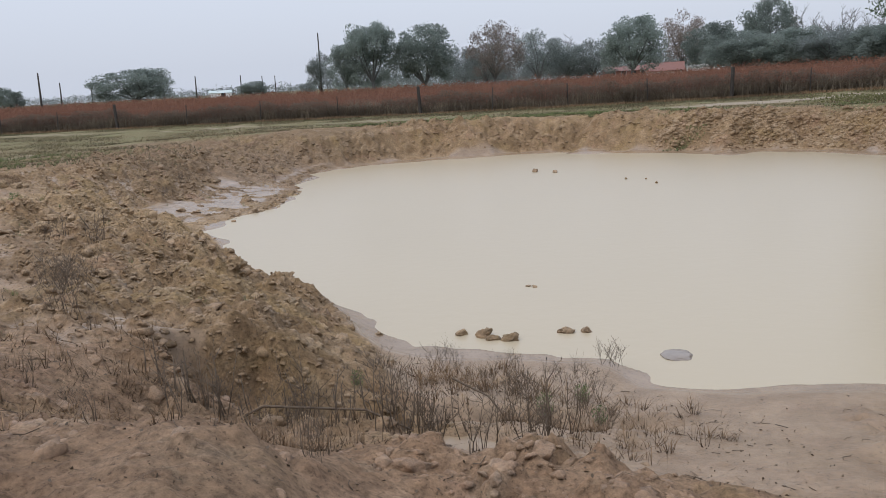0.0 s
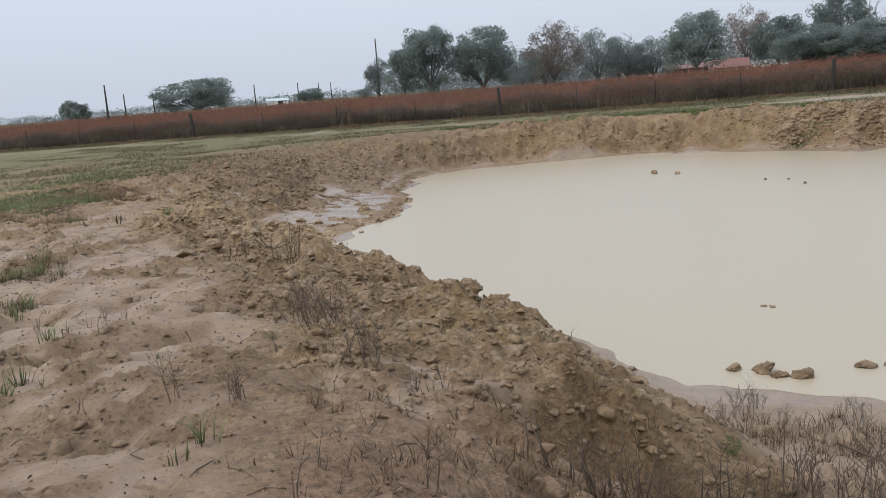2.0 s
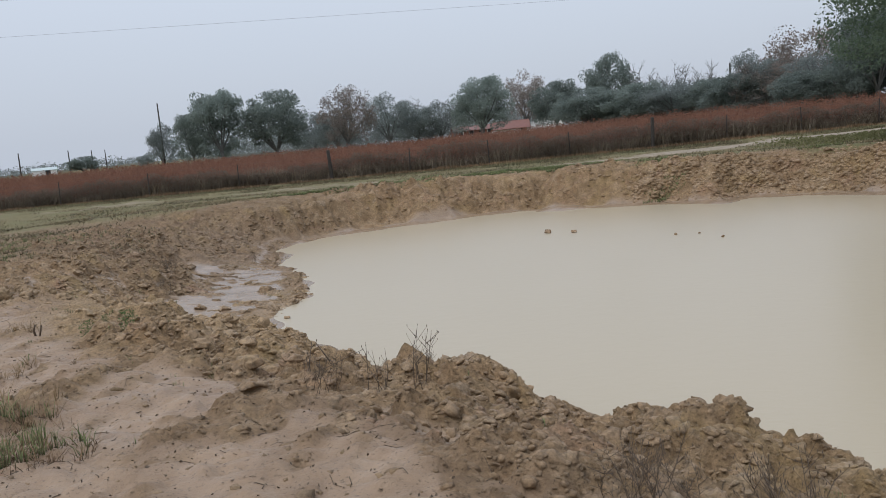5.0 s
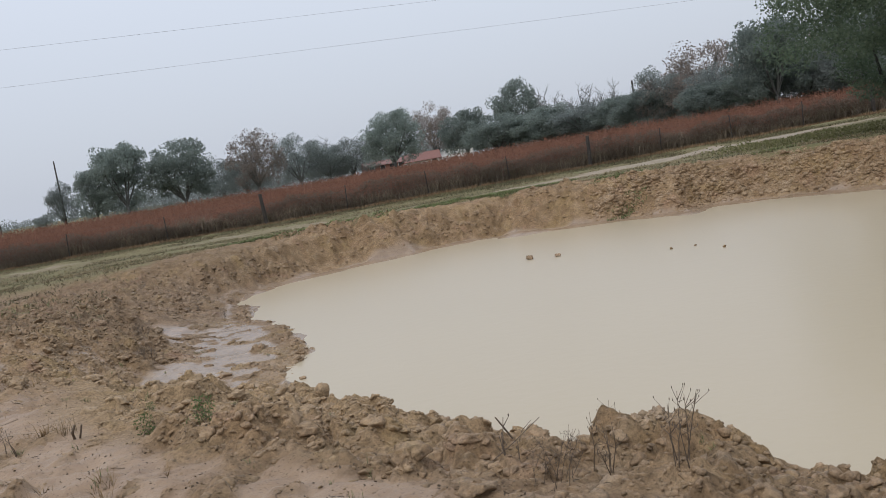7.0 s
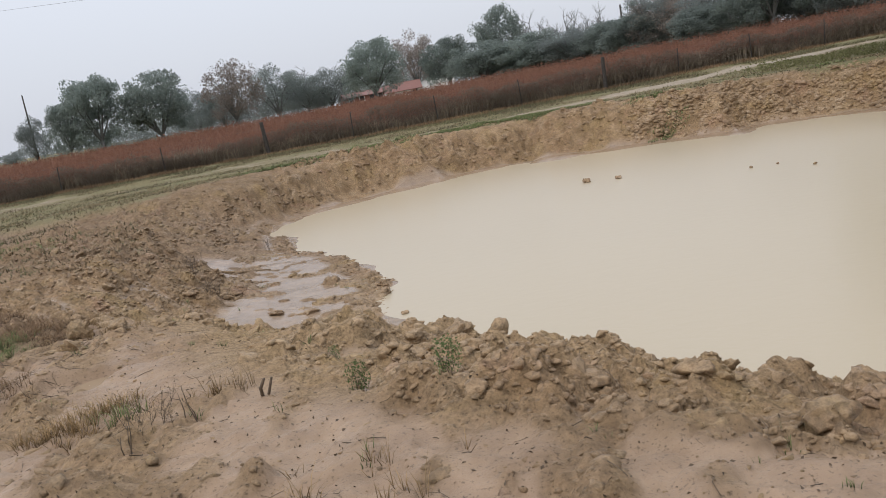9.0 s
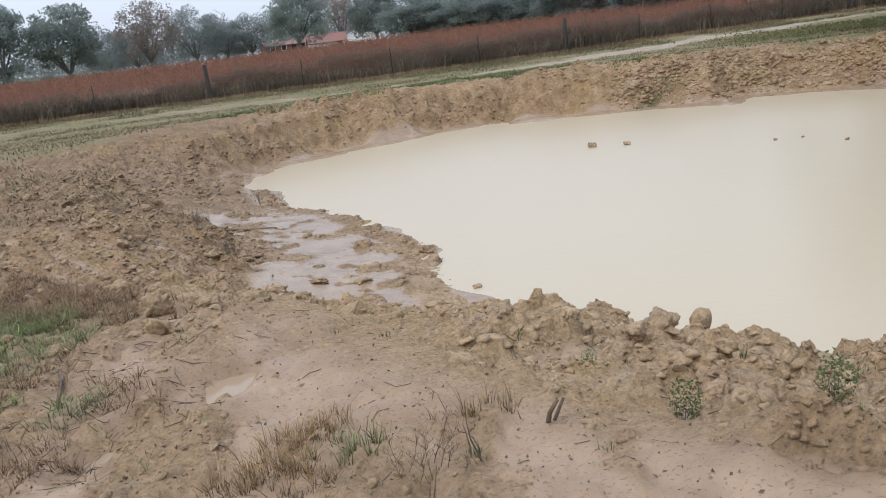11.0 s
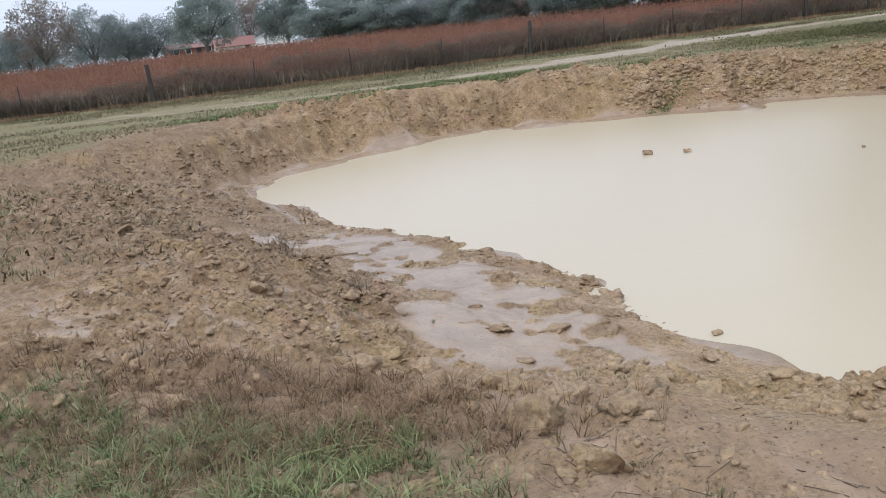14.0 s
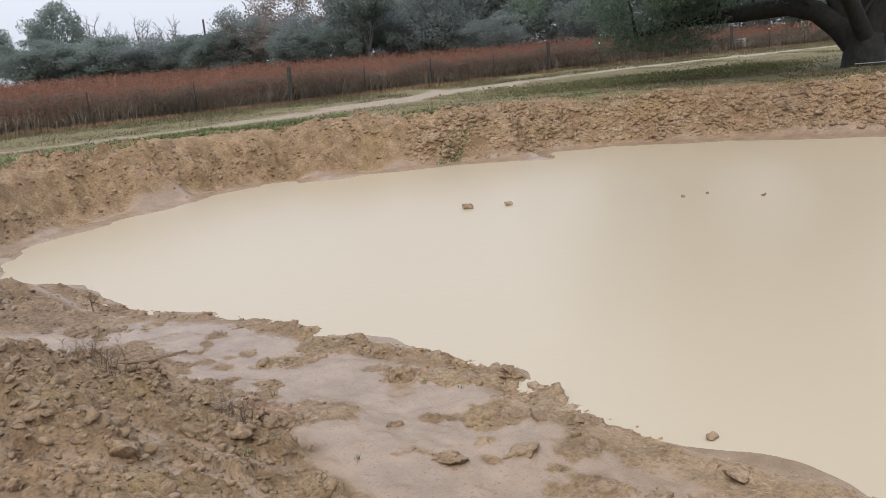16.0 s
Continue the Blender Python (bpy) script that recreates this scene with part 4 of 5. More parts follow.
def leaves_mesh(name, rng, centres, size, mat):
    n = len(centres)
    u = rng.normal(0, 1, (n, 3))
    u /= np.linalg.norm(u, axis=1, keepdims=True)
    w = np.cross(u, rng.normal(0, 1, (n, 3)))
    w /= np.linalg.norm(w, axis=1, keepdims=True) + 1e-9
    s = size * rng.uniform(0.55, 1.25, (n, 1))
    bend = np.cross(u, w) * s * 0.2
    v = np.stack([centres - u * s, centres + w * s * 0.55 + bend, centres + u * s, centres - w * s * 0.55 + bend], 1).reshape(-1, 3)
    i = np.arange(n)[:, None] * 4
    return mesh_of(name, v, np.concatenate([i + np.array([[0, 1, 2]]), i + np.array([[0, 2, 3]])], 1).reshape(-1, 3), mat)


GREEN_BUSH = [(bush_mesh("leaves", 60 + k, 0.24, 0.09, 340, 0.010, GREEN_LEAF), weed_mesh(80 + k, 0.24, 7, 5, 0.16, 0.002)) for k in range(2)]
for k, (x, y, size) in enumerate([(-6.4, 12.0, 0.8), (-5.93, 11.68, 0.9), (-6.48, 12.7, 0.45), (-1.8, 6.2, 0.45), (1.2, 7.2, 0.6), (0.95, 7.0, 0.7), (1.3, 6.9, 0.6), (-0.2, 6.6, 0.5)]):
    ob = tagged(new("green_weed"), "small feathery green weed growing on the bank", "weed", "green weeds")
    ob.matrix_basis = Matrix.LocRotScale((x, y, ground_at(x, y) - 0.02), Euler((0, 0, k)), (size,) * 3)
    tagged(part("leaves", GREEN_BUSH[k % 2][0], None, ob), kind="stuff")
    part("stem", GREEN_BUSH[k % 2][1], None, ob)


def grass_patch(name, spots, mat, tall, wide, seed, label, lean=0.45, down=0.3):
    """Grass in round patches (x, y, radius, blades), one mesh."""
    rng = np.random.default_rng(seed)
    xs, ys, hs, ts = [], [], [], []
    for x, y, r, n in spots:
        tufts = max(1, n // 8)
        a, d = rng.uniform(0, 6.283, tufts), r * np.sqrt(rng.uniform(0, 1, tufts))
        d = d * (1 + 0.3 * np.sin(3 * a + x) + 0.2 * np.sin(7 * a + y))
        k = rng.integers(0, tufts, n)
        out, far = rng.uniform(0, 6.283, n), np.abs(rng.normal(0, 0.025, n))
        xs.append((x + d * np.cos(a))[k] + far * np.cos(out)), ys.append((y + d * np.sin(a))[k] + far * np.sin(out))
        hs.append(rng.uniform(0.5, 1.1, n) * (rng.uniform(0.6, 1.1, tufts))[k]), ts.append(out)
    xs, ys, hs, ts = map(np.concatenate, (xs, ys, hs, ts))
    dry = shore_distance(xs, ys) > 0.25
    xs, ys, hs, ts = xs[dry], ys[dry], hs[dry], ts[dry]
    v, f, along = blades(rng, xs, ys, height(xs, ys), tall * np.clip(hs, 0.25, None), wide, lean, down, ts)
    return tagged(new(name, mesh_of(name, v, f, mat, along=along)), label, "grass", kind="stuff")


grass_patch("green_grass", [(-10.4, 15.6, 0.95, 9000), (-10.2, 14.6, 0.7, 4500), (-9.6, 15.1, 0.5, 2400), (-11.3, 16.6, 0.9, 3000), (-11.4, 15.2, 0.8, 2500), (-9.35, 14.2, 0.22, 260),
                            (-9.1, 14.65, 0.2, 220), (-8.9, 13.4, 0.2, 200), (-9.4, 13.7, 0.2, 220)], GREEN_GRASS, 0.12, 0.0055, 1, "bright green rain-wet grass beside the track", 1.3, 0.75)
grass_patch("brown_grass", [(-9.5, 15.9, 0.7, 4500), (-10.3, 15.5, 0.9, 3000), (-9.0, 15.4, 0.4, 1600), (-9.9, 16.7, 0.7, 2600), (-10.8, 17.3, 0.8, 2400), (-8.95, 16.2, 0.3, 600), (-5.45, 8.45, 0.3, 500),
                            (-4.75, 7.35, 0.25, 260), (-5.8, 9.1, 0.25, 200), (-3.6, 5.7, 0.15, 90), (-9.2, 14.1, 0.4, 500), (-9.55, 13.05, 0.35, 800), (-9.0, 12.9, 0.2, 350), (-8.7, 13.5, 0.22, 350), (-9.9, 13.5, 0.3, 500)], BROWN_GRASS, 0.15, 0.004, 2, "matted dark brown dead grass on the mud", 1.5, 0.8)
grass_patch("green_tufts", [(-5.5, 8.55, 0.28, 360), (-4.65, 7.3, 0.2, 120), (-3.5, 5.75, 0.12, 60), (-3.4, 6.3, 0.12, 20), (-3.8, 6.6, 0.14, 24), (-5.8, 9.2, 0.2, 80), (-7.75, 12.3, 0.15, 80), (-2.2, 4.9, 0.15, 20),
                            (-12.2, 20.0, 1.6, 2600), (-13.5, 24.0, 2.4, 3800), (-14.5, 17.5, 2.0, 2600), (-9.3, 15.3, 0.3, 300)], GREEN_GRASS, 0.13, 0.006, 3, "thin green grass tufts on the muddy ground")
grass_patch("straw_tufts", [(-8.05, 12.3, 0.2, 560), (-7.85, 12.55, 0.16, 260), (-7.8, 12.6, 0.18, 130), (-7.15, 12.4, 0.15, 110), (-8.6, 15.6, 0.25, 170), (-8.2, 15.1, 0.3, 120), (-9.3, 13.0, 0.4, 150), (-5.9, 9.6, 0.4, 160), (-6.6, 10.6, 0.5, 160)], STRAW, 0.15, 0.004, 4,
            "dry straw-coloured grass tufts on the wet track", 0.8, 0.5)
grass_patch("weed_litter", [(-1.2, 5.0, 0.6, 300), (-0.4, 4.9, 0.5, 350), (-1.6, 5.9, 0.6, 150), (-0.4, 5.5, 0.8, 600), (0.6, 6.9, 0.75, 800), (1.2, 6.9, 0.6, 700), (-1.3, 5.7, 0.6, 200), (1.5, 6.3, 0.5, 500), (-0.9, 6.5, 0.8, 150), (0.3, 7.6, 0.5, 1000), (-0.3, 4.9, 0.5, 500)], BROWN_GRASS, 0.16, 0.004, 5,
            "tangle of dead brown weeds and litter by the puddle", 1.0, 0.8)


thatch = random.Random(23)
grass_patch("trampled_thatch", [(thatch.uniform(-1.6, 0.3), thatch.uniform(4.5, 6.0), thatch.uniform(0.1, 0.25), thatch.randrange(40, 100)) for _ in range(16)], BROWN_GRASS, 0.07, 0.004, 7,
            "short trampled dead grass on the dark soil", 1.6, 0.8)
sprig = random.Random(17)
grass_patch("green_sprigs", [(sprig.uniform(-8.5, -1.0), sprig.uniform(5.5, 21), sprig.uniform(0.03, 0.1), sprig.randrange(6, 22)) for _ in range(110)], GREEN_GRASS, 0.07, 0.004, 6, "sparse green shoots on the clay")


def litter(name, count, area, seed, length, label):
    """Twigs and crumbs of dead stalk strewn on the mud, one mesh."""
    rng = np.random.default_rng(seed)
    xs, ys = rng.uniform(area[0], area[1], count), rng.uniform(area[2], area[3], count)
    ok = shore_distance(xs, ys) > 0.3
    paths = []
    for x, y in zip(xs[ok], ys[ok]):
        a, n = rng.uniform(0, 6.283), length * rng.uniform(0.25, 1) ** 2
        bend = rng.uniform(-1.2, 1.2)
        ends = [(x + k * n * math.cos(a + bend * k), y + k * n * math.sin(a + bend * k)) for k in (-0.5, 0, 0.5)]
        zz = height(np.array([e[0] for e in ends]), np.array([e[1] for e in ends]))
        t = rng.uniform(0.001, 0.0026)
        paths.append([((ex, ey, ez + 0.004), t) for (ex, ey), ez in zip(ends, zz)])
    v, f = tubes(paths, 3)
    return tagged(new(name, mesh_of(name, v, f, STEM)), label, "litter", kind="stuff")


litter("twig_litter", 1500, (-10.5, -1.0, 4.5, 17), 7, 0.16, "dark twigs and broken stalks strewn on the mud")
litter("straw_litter", 420, (-10.3, -8.2, 12.6, 15.2), 13, 0.2, "brown straws and twigs beside the grass")
litter("shore_litter", 260, (-1.5, 3.5, 4.0, 8.5), 8, 0.14, "dark twigs strewn on the wet shore")


def crumbs():
    """Dark seed heads and crumbs of bark lying on the wet clay."""
    rng = np.random.default_rng(12)
    n = 15000
    xs, ys = rng.uniform(-10.5, 2.5, n), rng.uniform(3.8, 19, n)
    s = shore_distance(xs, ys)
    keep = (s > 0.6) & ((s > 2.6) | (xs > -0.3))
    xs, ys = xs[keep], ys[keep]
    zs = height(xs, ys) + 0.003
    return tagged(new("bark_crumbs", leaves_mesh("bark_crumbs", rng, np.stack([xs, ys, zs], 1), 0.0105, STEM)), "dark crumbs of bark and seed on the wet clay", "litter", kind="stuff")


crumbs()


def branch(points, thick, label, mat=None):
    v, f = tubes([[((x, y, ground_at(x, y) + up), thick * (1 - 0.5 * k / len(points))) for k, (x, y, up) in enumerate(points)]], 6)
    return tagged(new("fallen_branch", mesh_of("fallen_branch", v, f, mat or STEM, smooth=True)), label, "branch")


branch([(-8.35, 22.25, 0.015), (-8.0, 22.3, 0.012), (-7.55, 22.25, 0.015), (-7.1, 22.5, 0.012)], 0.03, "mud-covered fallen branch lying on the flat", CLOD)
branch([(-0.9, 5.95, 0.05), (-0.5, 5.75, 0.08), (0.05, 5.8, 0.05), (0.3, 5.75, 0.04)], 0.009, "thin bare branch lying among the dead weeds")
branch([(0.35, 6.95, 0.2), (0.6, 6.8, 0.24), (0.75, 6.6, 0.12)], 0.008, "thin bleached stick among the dead weeds")
branch([(-9.05, 14.15, 0.02), (-9.0, 13.9, 0.02), (-8.98, 13.55, 0.02)], 0.013, "short black wet stick lying beside the track")
branch([(-4.33, 10.11, -0.02), (-4.1, 10.35, 0.06), (-3.89, 10.55, 0.15)], 0.003, "dark dead stick leaning out of the berm")
branch([(-4.07, 10.42, -0.02), (-4.03, 10.45, 0.08), (-3.95, 10.52, 0.16)], 0.002, "thin pale dead twig standing on the berm")
branch([(-4.12, 10.3, 0.08), (-4.2, 10.28, 0.2)], 0.006, "short dead twig on the berm")
branch([(-3.5, 9.5, -0.02), (-3.52, 9.52, 0.15), (-3.46, 9.5, 0.26)], 0.004, "bare dead weed stalk standing on the berm")
branch([(-6.93, 12.18, -0.01), (-6.93, 12.15, 0.05), (-6.9, 12.13, 0.11)], 0.012, "dark broken stick poking out of pale mud")
branch([(-6.9, 12.19, -0.01), (-6.86, 12.16, 0.1)], 0.009, "dark broken stick poking out of pale mud")


# ---- rank red grass behind the fence ----
def field(name, count, x0, x1, near, deep, mat, tall, wide, seed, label, lean=0.12, bias=1.0):
    rng = np.random.default_rng(seed)
    xs = rng.uniform(x0, x1, count)
    ys = fence_y(xs) + near + (deep - near) * rng.uniform(0, 1, count) ** bias
    clump = 0.74 + 0.16 * grid_noise(xs, ys, 5.0, seed + 3) + 0.2 * grid_noise(xs, ys, 1.1, seed + 1) + 0.14 * grid_noise(xs, ys, 0.35, seed + 2)
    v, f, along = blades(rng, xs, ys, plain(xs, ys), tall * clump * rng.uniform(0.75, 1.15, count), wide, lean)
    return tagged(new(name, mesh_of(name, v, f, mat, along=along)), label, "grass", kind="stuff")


def field_cards(name, count, x0, x1, near, deep, low, high, mat, size, seed, label, bias=1.0):
    """Seed heads and small leaves that blur a stand of grass into a soft mass."""
    rng = np.random.default_rng(seed)
    xs = rng.uniform(x0, x1, count)
    ys = fence_y(xs) + near + (deep - near) * rng.uniform(0, 1, count) ** bias
    top = 0.78 + 0.16 * grid_noise(xs, ys, 5.0, 24) + 0.2 * grid_noise(xs, ys, 1.1, 22) + 0.14 * grid_noise(xs, ys, 0.35, 23)
    zs = plain(xs, ys) + top * (low + (high - low) * rng.uniform(0, 1, count) ** 0.8)
    return tagged(new(name, leaves_mesh(name, rng, np.stack([xs, ys, zs], 1), size, mat)), label, "grass", kind="stuff")


field("red_grass", 70000, -75, 85, 0.4, 30, RED_GRASS, 1.42, 0.032, 21, "tall rust-red bluestem grass behind the fence", 0.3, bias=1.7)
field_cards("red_seed_heads", 170000, -75, 85, 0.3, 30, 0.7, 1.78, RED_SEED, 0.045, 24, "soft rust-red seed heads of the tall grass", 1.9)
field("bleached_grass", 40000, -60, 75, 0.05, 1.4, GREY_GRASS, 1.05, 0.03, 22, "bleached grey-brown grass along the fence", 0.7)
field_cards("fence_brush", 140000, -60, 75, 0.04, 0.8, 0.02, 1.35, BRUSH_LEAF, 0.046, 26, "low brown brush along the foot of the fence")
field("fence_foot_grass", 28000, -60, 75, -1.3, 0.1, BROWN_GRASS, 0.24, 0.02, 28, "olive brown grass in front of the fence", 0.6)
field("verge_grass", 50000, -60, 70, -3.6, -0.5, TURF_BLADE, 0.13, 0.018, 27, "low green and brown grass on the verge", 0.9)
field("far_red_grass", 30000, -110, 95, 28, 105, RED_GRASS, 1.75, 0.10, 29, "rust-red grass reaching back to the trees", 0.3)
field_cards("far_seed_heads", 60000, -110, 95, 26, 105, 0.5, 1.75, RED_SEED, 0.12, 35, "soft rust-red seed heads far across the field")


def turf():
    rng = np.random.default_rng(31)
    for name, n, y0, first, tall, mat, seed, cut, label in [("bank_turf", 130000, 22, 3.0, 0.10, TURF_BLADE, 33, -0.1, "patchy short green turf between bank and road"),
                                                            ("bank_dry_grass", 130000, 20, 3.3, 0.12, DRY_BLADE, 34, -0.3, "patchy dead brown grass between bank and road")]:
        xs, ys = rng.uniform(-30, 36, n), rng.uniform(y0, 49, n)
        s = shore_distance(xs, ys)
        keep = (s > first - 1.4 * ease(4, 9, xs) + 1.0 * grid_noise(xs, ys, 1.7, 81)) & (np.abs(ys - road_y(xs)) > 1.0 + 0.3 * grid_noise(xs, ys, 1.2, 83)) & (ys < fence_y(xs)) & (grid_noise(xs, ys, 2.6, seed) + 0.6 * grid_noise(xs, ys, 0.8, seed + 5) > cut)
        xs, ys = xs[keep], ys[keep]
        tuft = 0.75 + 0.5 * grid_noise(xs, ys, 0.5, seed + 9)
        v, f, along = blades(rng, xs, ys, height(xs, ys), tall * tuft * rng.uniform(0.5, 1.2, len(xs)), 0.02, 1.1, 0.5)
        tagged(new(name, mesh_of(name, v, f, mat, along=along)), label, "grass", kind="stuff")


turf()


def green_patches():
    """Fresh short grass in patches along the lip of the far bank."""
    rng = np.random.default_rng(36)
    pts = []
    for x, y, r, n in [(0.7, 37.4, 1.3, 3200), (3.5, 37.0, 1.2, 2600), (-3.6, 36.3, 1.4, 2600), (5.2, 31.9, 0.4, 500), (5.7, 33.4, 0.7, 900), (2.4, 36.4, 0.6, 700), (-6.5, 35.2, 1.0, 1300), (10.5, 31.8, 0.5, 300)]:
        a, d = rng.uniform(0, 6.283, n), r * rng.uniform(0, 1, n) ** 0.7
        pts.append((x + 1.5 * d * np.cos(a) + 0.3 * np.sin(5 * a), y + 0.7 * d * np.sin(a)))
    xs, ys = (np.concatenate(k) for k in zip(*pts))
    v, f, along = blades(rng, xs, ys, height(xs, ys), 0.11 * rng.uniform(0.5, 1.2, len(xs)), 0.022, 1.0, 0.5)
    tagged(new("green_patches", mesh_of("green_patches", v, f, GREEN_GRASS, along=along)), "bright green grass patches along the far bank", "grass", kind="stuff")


green_patches()


# ---- the fence ----
def fence():
    root = tagged(new("wire_fence"), "barbed wire fence on dark wooden and thin steel posts", "fence")
    rng = random.Random(3)

    def wooden(tall, r):
        bm = bmesh.new()
        bmesh.ops.create_cone(bm, cap_ends=True, segments=9, radius1=r, radius2=r * 0.9, depth=tall + 0.4)
        bmesh.ops.translate(bm, verts=bm.verts, vec=(0, 0, tall / 2 - 0.2))
        bmesh.ops.bevel(bm, geom=[e for e in bm.edges if min(v.co.z for v in e.verts) > tall - 0.05], offset=0.02, segments=1, affect="EDGES")
        me = bpy.data.meshes.new("wooden_post")
        bm.to_mesh(me)
        bm.free()
        me.materials.append(POST_WOOD)
        return me

    def tee(tall):
        bm = bmesh.new()
        box(bm, -0.026, 0.026, -0.004, 0.004, -0.3, tall)
        box(bm, -0.004, 0.004, 0.0, 0.036, -0.3, tall)
        me = bpy.data.meshes.new("steel_post")
        bm.to_mesh(me)
        bm.free()
        me.materials.append(STEEL)
        return me

    wood, steel = wooden(1.58, 0.1), tee(1.3)
    cap = bmesh.new()
    box(cap, -0.028, 0.028, -0.006, 0.038, 1.22, 1.31, 0.003)
    cap_mesh = bpy.data.meshes.new("white_tip")
    cap.to_mesh(cap_mesh)
    cap.free()
    cap_mesh.materials.append(WHITE)
    heavy = [-62, -44.5, -26.7, -6.9, 9.5, 24.0, 38.5, 53, 69]
    for a, b in zip(heavy, heavy[1:]):
        for k in range(4):
            x = a + (b - a) * k / 4
            y = float(fence_y(x))
            ob = part("wooden_post" if k == 0 else "steel_post", wood if k == 0 else steel, None, root)
            ob.matrix_world = pose(x, y, float(plain(x, y)), rng.uniform(-2, 2), rng.uniform(-3, 3), rng.uniform(0, 20))
            if k and x > 22:
                part("white_tip", cap_mesh, None, ob, "white painted post tip")
    for level in (0.35, 0.68, 1.0, 1.25):
        pts = [((x, float(fence_y(x)) - 0.1, float(plain(x, float(fence_y(x)))) + level + 0.015 * math.sin(x * 1.7)), 0.0035) for x in np.arange(-62, 69.1, 4)]
        v, f = tubes([pts], 3)
        part("wire", mesh_of("wire", v, f, WIRE), None, root)


fence()


# ---- trees ----
def tree_thing(kind, seed):
    """A tree 10 m high and 10 m wide: tapered trunk with limbs, and a crown of many small leaf clumps."""
    rng, nr = random.Random(seed), np.random.default_rng(seed)
    root = new("bare_tree" if kind == "bare" else "tree")
    paths, tips = [], []
    fork = rng.uniform(1.2, 1.9)
    paths.append([(Vector((0, 0, -0.3)), 0.34), (Vector((0.05, 0, fork * 0.5)), 0.27), (Vector((0.1, 0.1, fork)), 0.24)])
    for k in range(9 if kind != "bare" else 11):
        a, reach = 6.283 * (k + rng.uniform(-0.3, 0.3)) / 9 * 2.4, rng.uniform(1.4, 4.3)
        top = Vector((reach * math.cos(a), reach * math.sin(a), rng.uniform(5.2, 9.4) - 0.32 * reach))
        mid = Vector((0.1, 0.1, fork)).lerp(top, 0.5) + Vector((rng.uniform(-0.6, 0.6), rng.uniform(-0.6, 0.6), rng.uniform(-0.3, 0.6)))
        paths.append([(Vector((0.1, 0.1, fork - 0.1)), 0.15), (mid, 0.09), (top, 0.03)])
        tips += [mid, top]
        for _ in range(3 if kind != "bare" else 9):
            p = mid.lerp(top, rng.uniform(0, 1))
            q = p + Vector((rng.uniform(-1.5, 1.5), rng.uniform(-1.5, 1.5), rng.uniform(0.1, 1.5)))
            paths.append([(p, 0.045), (p.lerp(q, 0.5) + Vector((0, 0, 0.1)), 0.03), (q, 0.014)])
            tips.append(q)
            if kind == "bare":
                for _ in range(4):
                    w = q + Vector((rng.uniform(-0.7, 0.7), rng.uniform(-0.7, 0.7), rng.uniform(0, 0.8)))
                    paths.append([(p.lerp(q, rng.uniform(0.4, 1)), 0.02), (w, 0.01)])
    v, f = tubes(paths, 5)
    part("trunk", mesh_of("trunk", v, f, HAZED_BARK, smooth=True), None, root)
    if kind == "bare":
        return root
    # these far leaf colours carry the painted haze
    mat = {"oak": HAZED_OAK_LEAF, "rust": HAZED_RUST_LEAF, "grey": HAZED_GREY_LEAF, "green": HAZED_WOOD_LEAF}[kind]
    centres = [np.array(p) for p in tips]
    spots = []
    per = {"oak": 135, "rust": 95, "grey": 115, "green": 110}[kind]
    bulge = [rng.uniform(0, 6.283) for _ in range(4)]
    for _ in range(58 if kind != "rust" else 44):
        a, e = rng.uniform(0, 6.283), math.asin(rng.uniform(-0.75, 1.0))
        r = rng.uniform(0.72, 0.98) * (0.86 + 0.2 * max(math.cos(a - q) for q in bulge))
        centres.append(np.array((4.5 * r * math.cos(a) * math.cos(e), 4.5 * r * math.sin(a) * math.cos(e), 4.9 + (4.5 if e > 0 else 4.3) * r * math.sin(e))))
    for c in centres:
        d = nr.normal(0, 1, (per, 3))
        d *= (nr.uniform(0.2, 1, (per, 1)) ** 0.5 / np.linalg.norm(d, axis=1, keepdims=True)) * rng.uniform(0.75, 1.4) * np.array([1.15, 1.15, 0.8])
        spots.append(c + d)
    spots = np.concatenate(spots)
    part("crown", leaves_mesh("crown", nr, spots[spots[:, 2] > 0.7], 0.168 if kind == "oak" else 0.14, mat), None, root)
    return root


LABELS = {"oak": "dark green spreading oak with a dense rounded crown", "rust": "half-bare tree with russet and grey-green leaves",
          "grey": "dull grey-green tree in the hazy treeline", "bare": "leafless tree with grey twiggy branches", "green": "bushy green tree at the edge of the field"}
STOCK = {k: [] for k in LABELS}


def tree(kind, x, y, tall, r):
    n = {"oak": 5, "rust": 4, "grey": 3, "bare": 3, "green": 2}[kind]
    rng = random.Random(int(x * 131 + y * 17))
    m = Matrix.LocRotScale((x, y, float(plain(x, y)) - 0.1), Euler((0, 0, rng.uniform(0, 6.28))), (r / 4.6, r / 4.6, tall / 9.9))
    if len(STOCK[kind]) < n:
        ob = tree_thing(kind, 700 + len(STOCK[kind]) + 40 * list(LABELS).index(kind))
        ob.matrix_basis = m
        tagged(ob, LABELS[kind], "tree", "trees beyond the field")
        STOCK[kind].append(ob)
        return
    src = STOCK[kind][rng.randrange(n)]
    keep = src.matrix_basis.copy()
    src.matrix_basis = Matrix()
    copy_thing(src, m)
    src.matrix_basis = keep


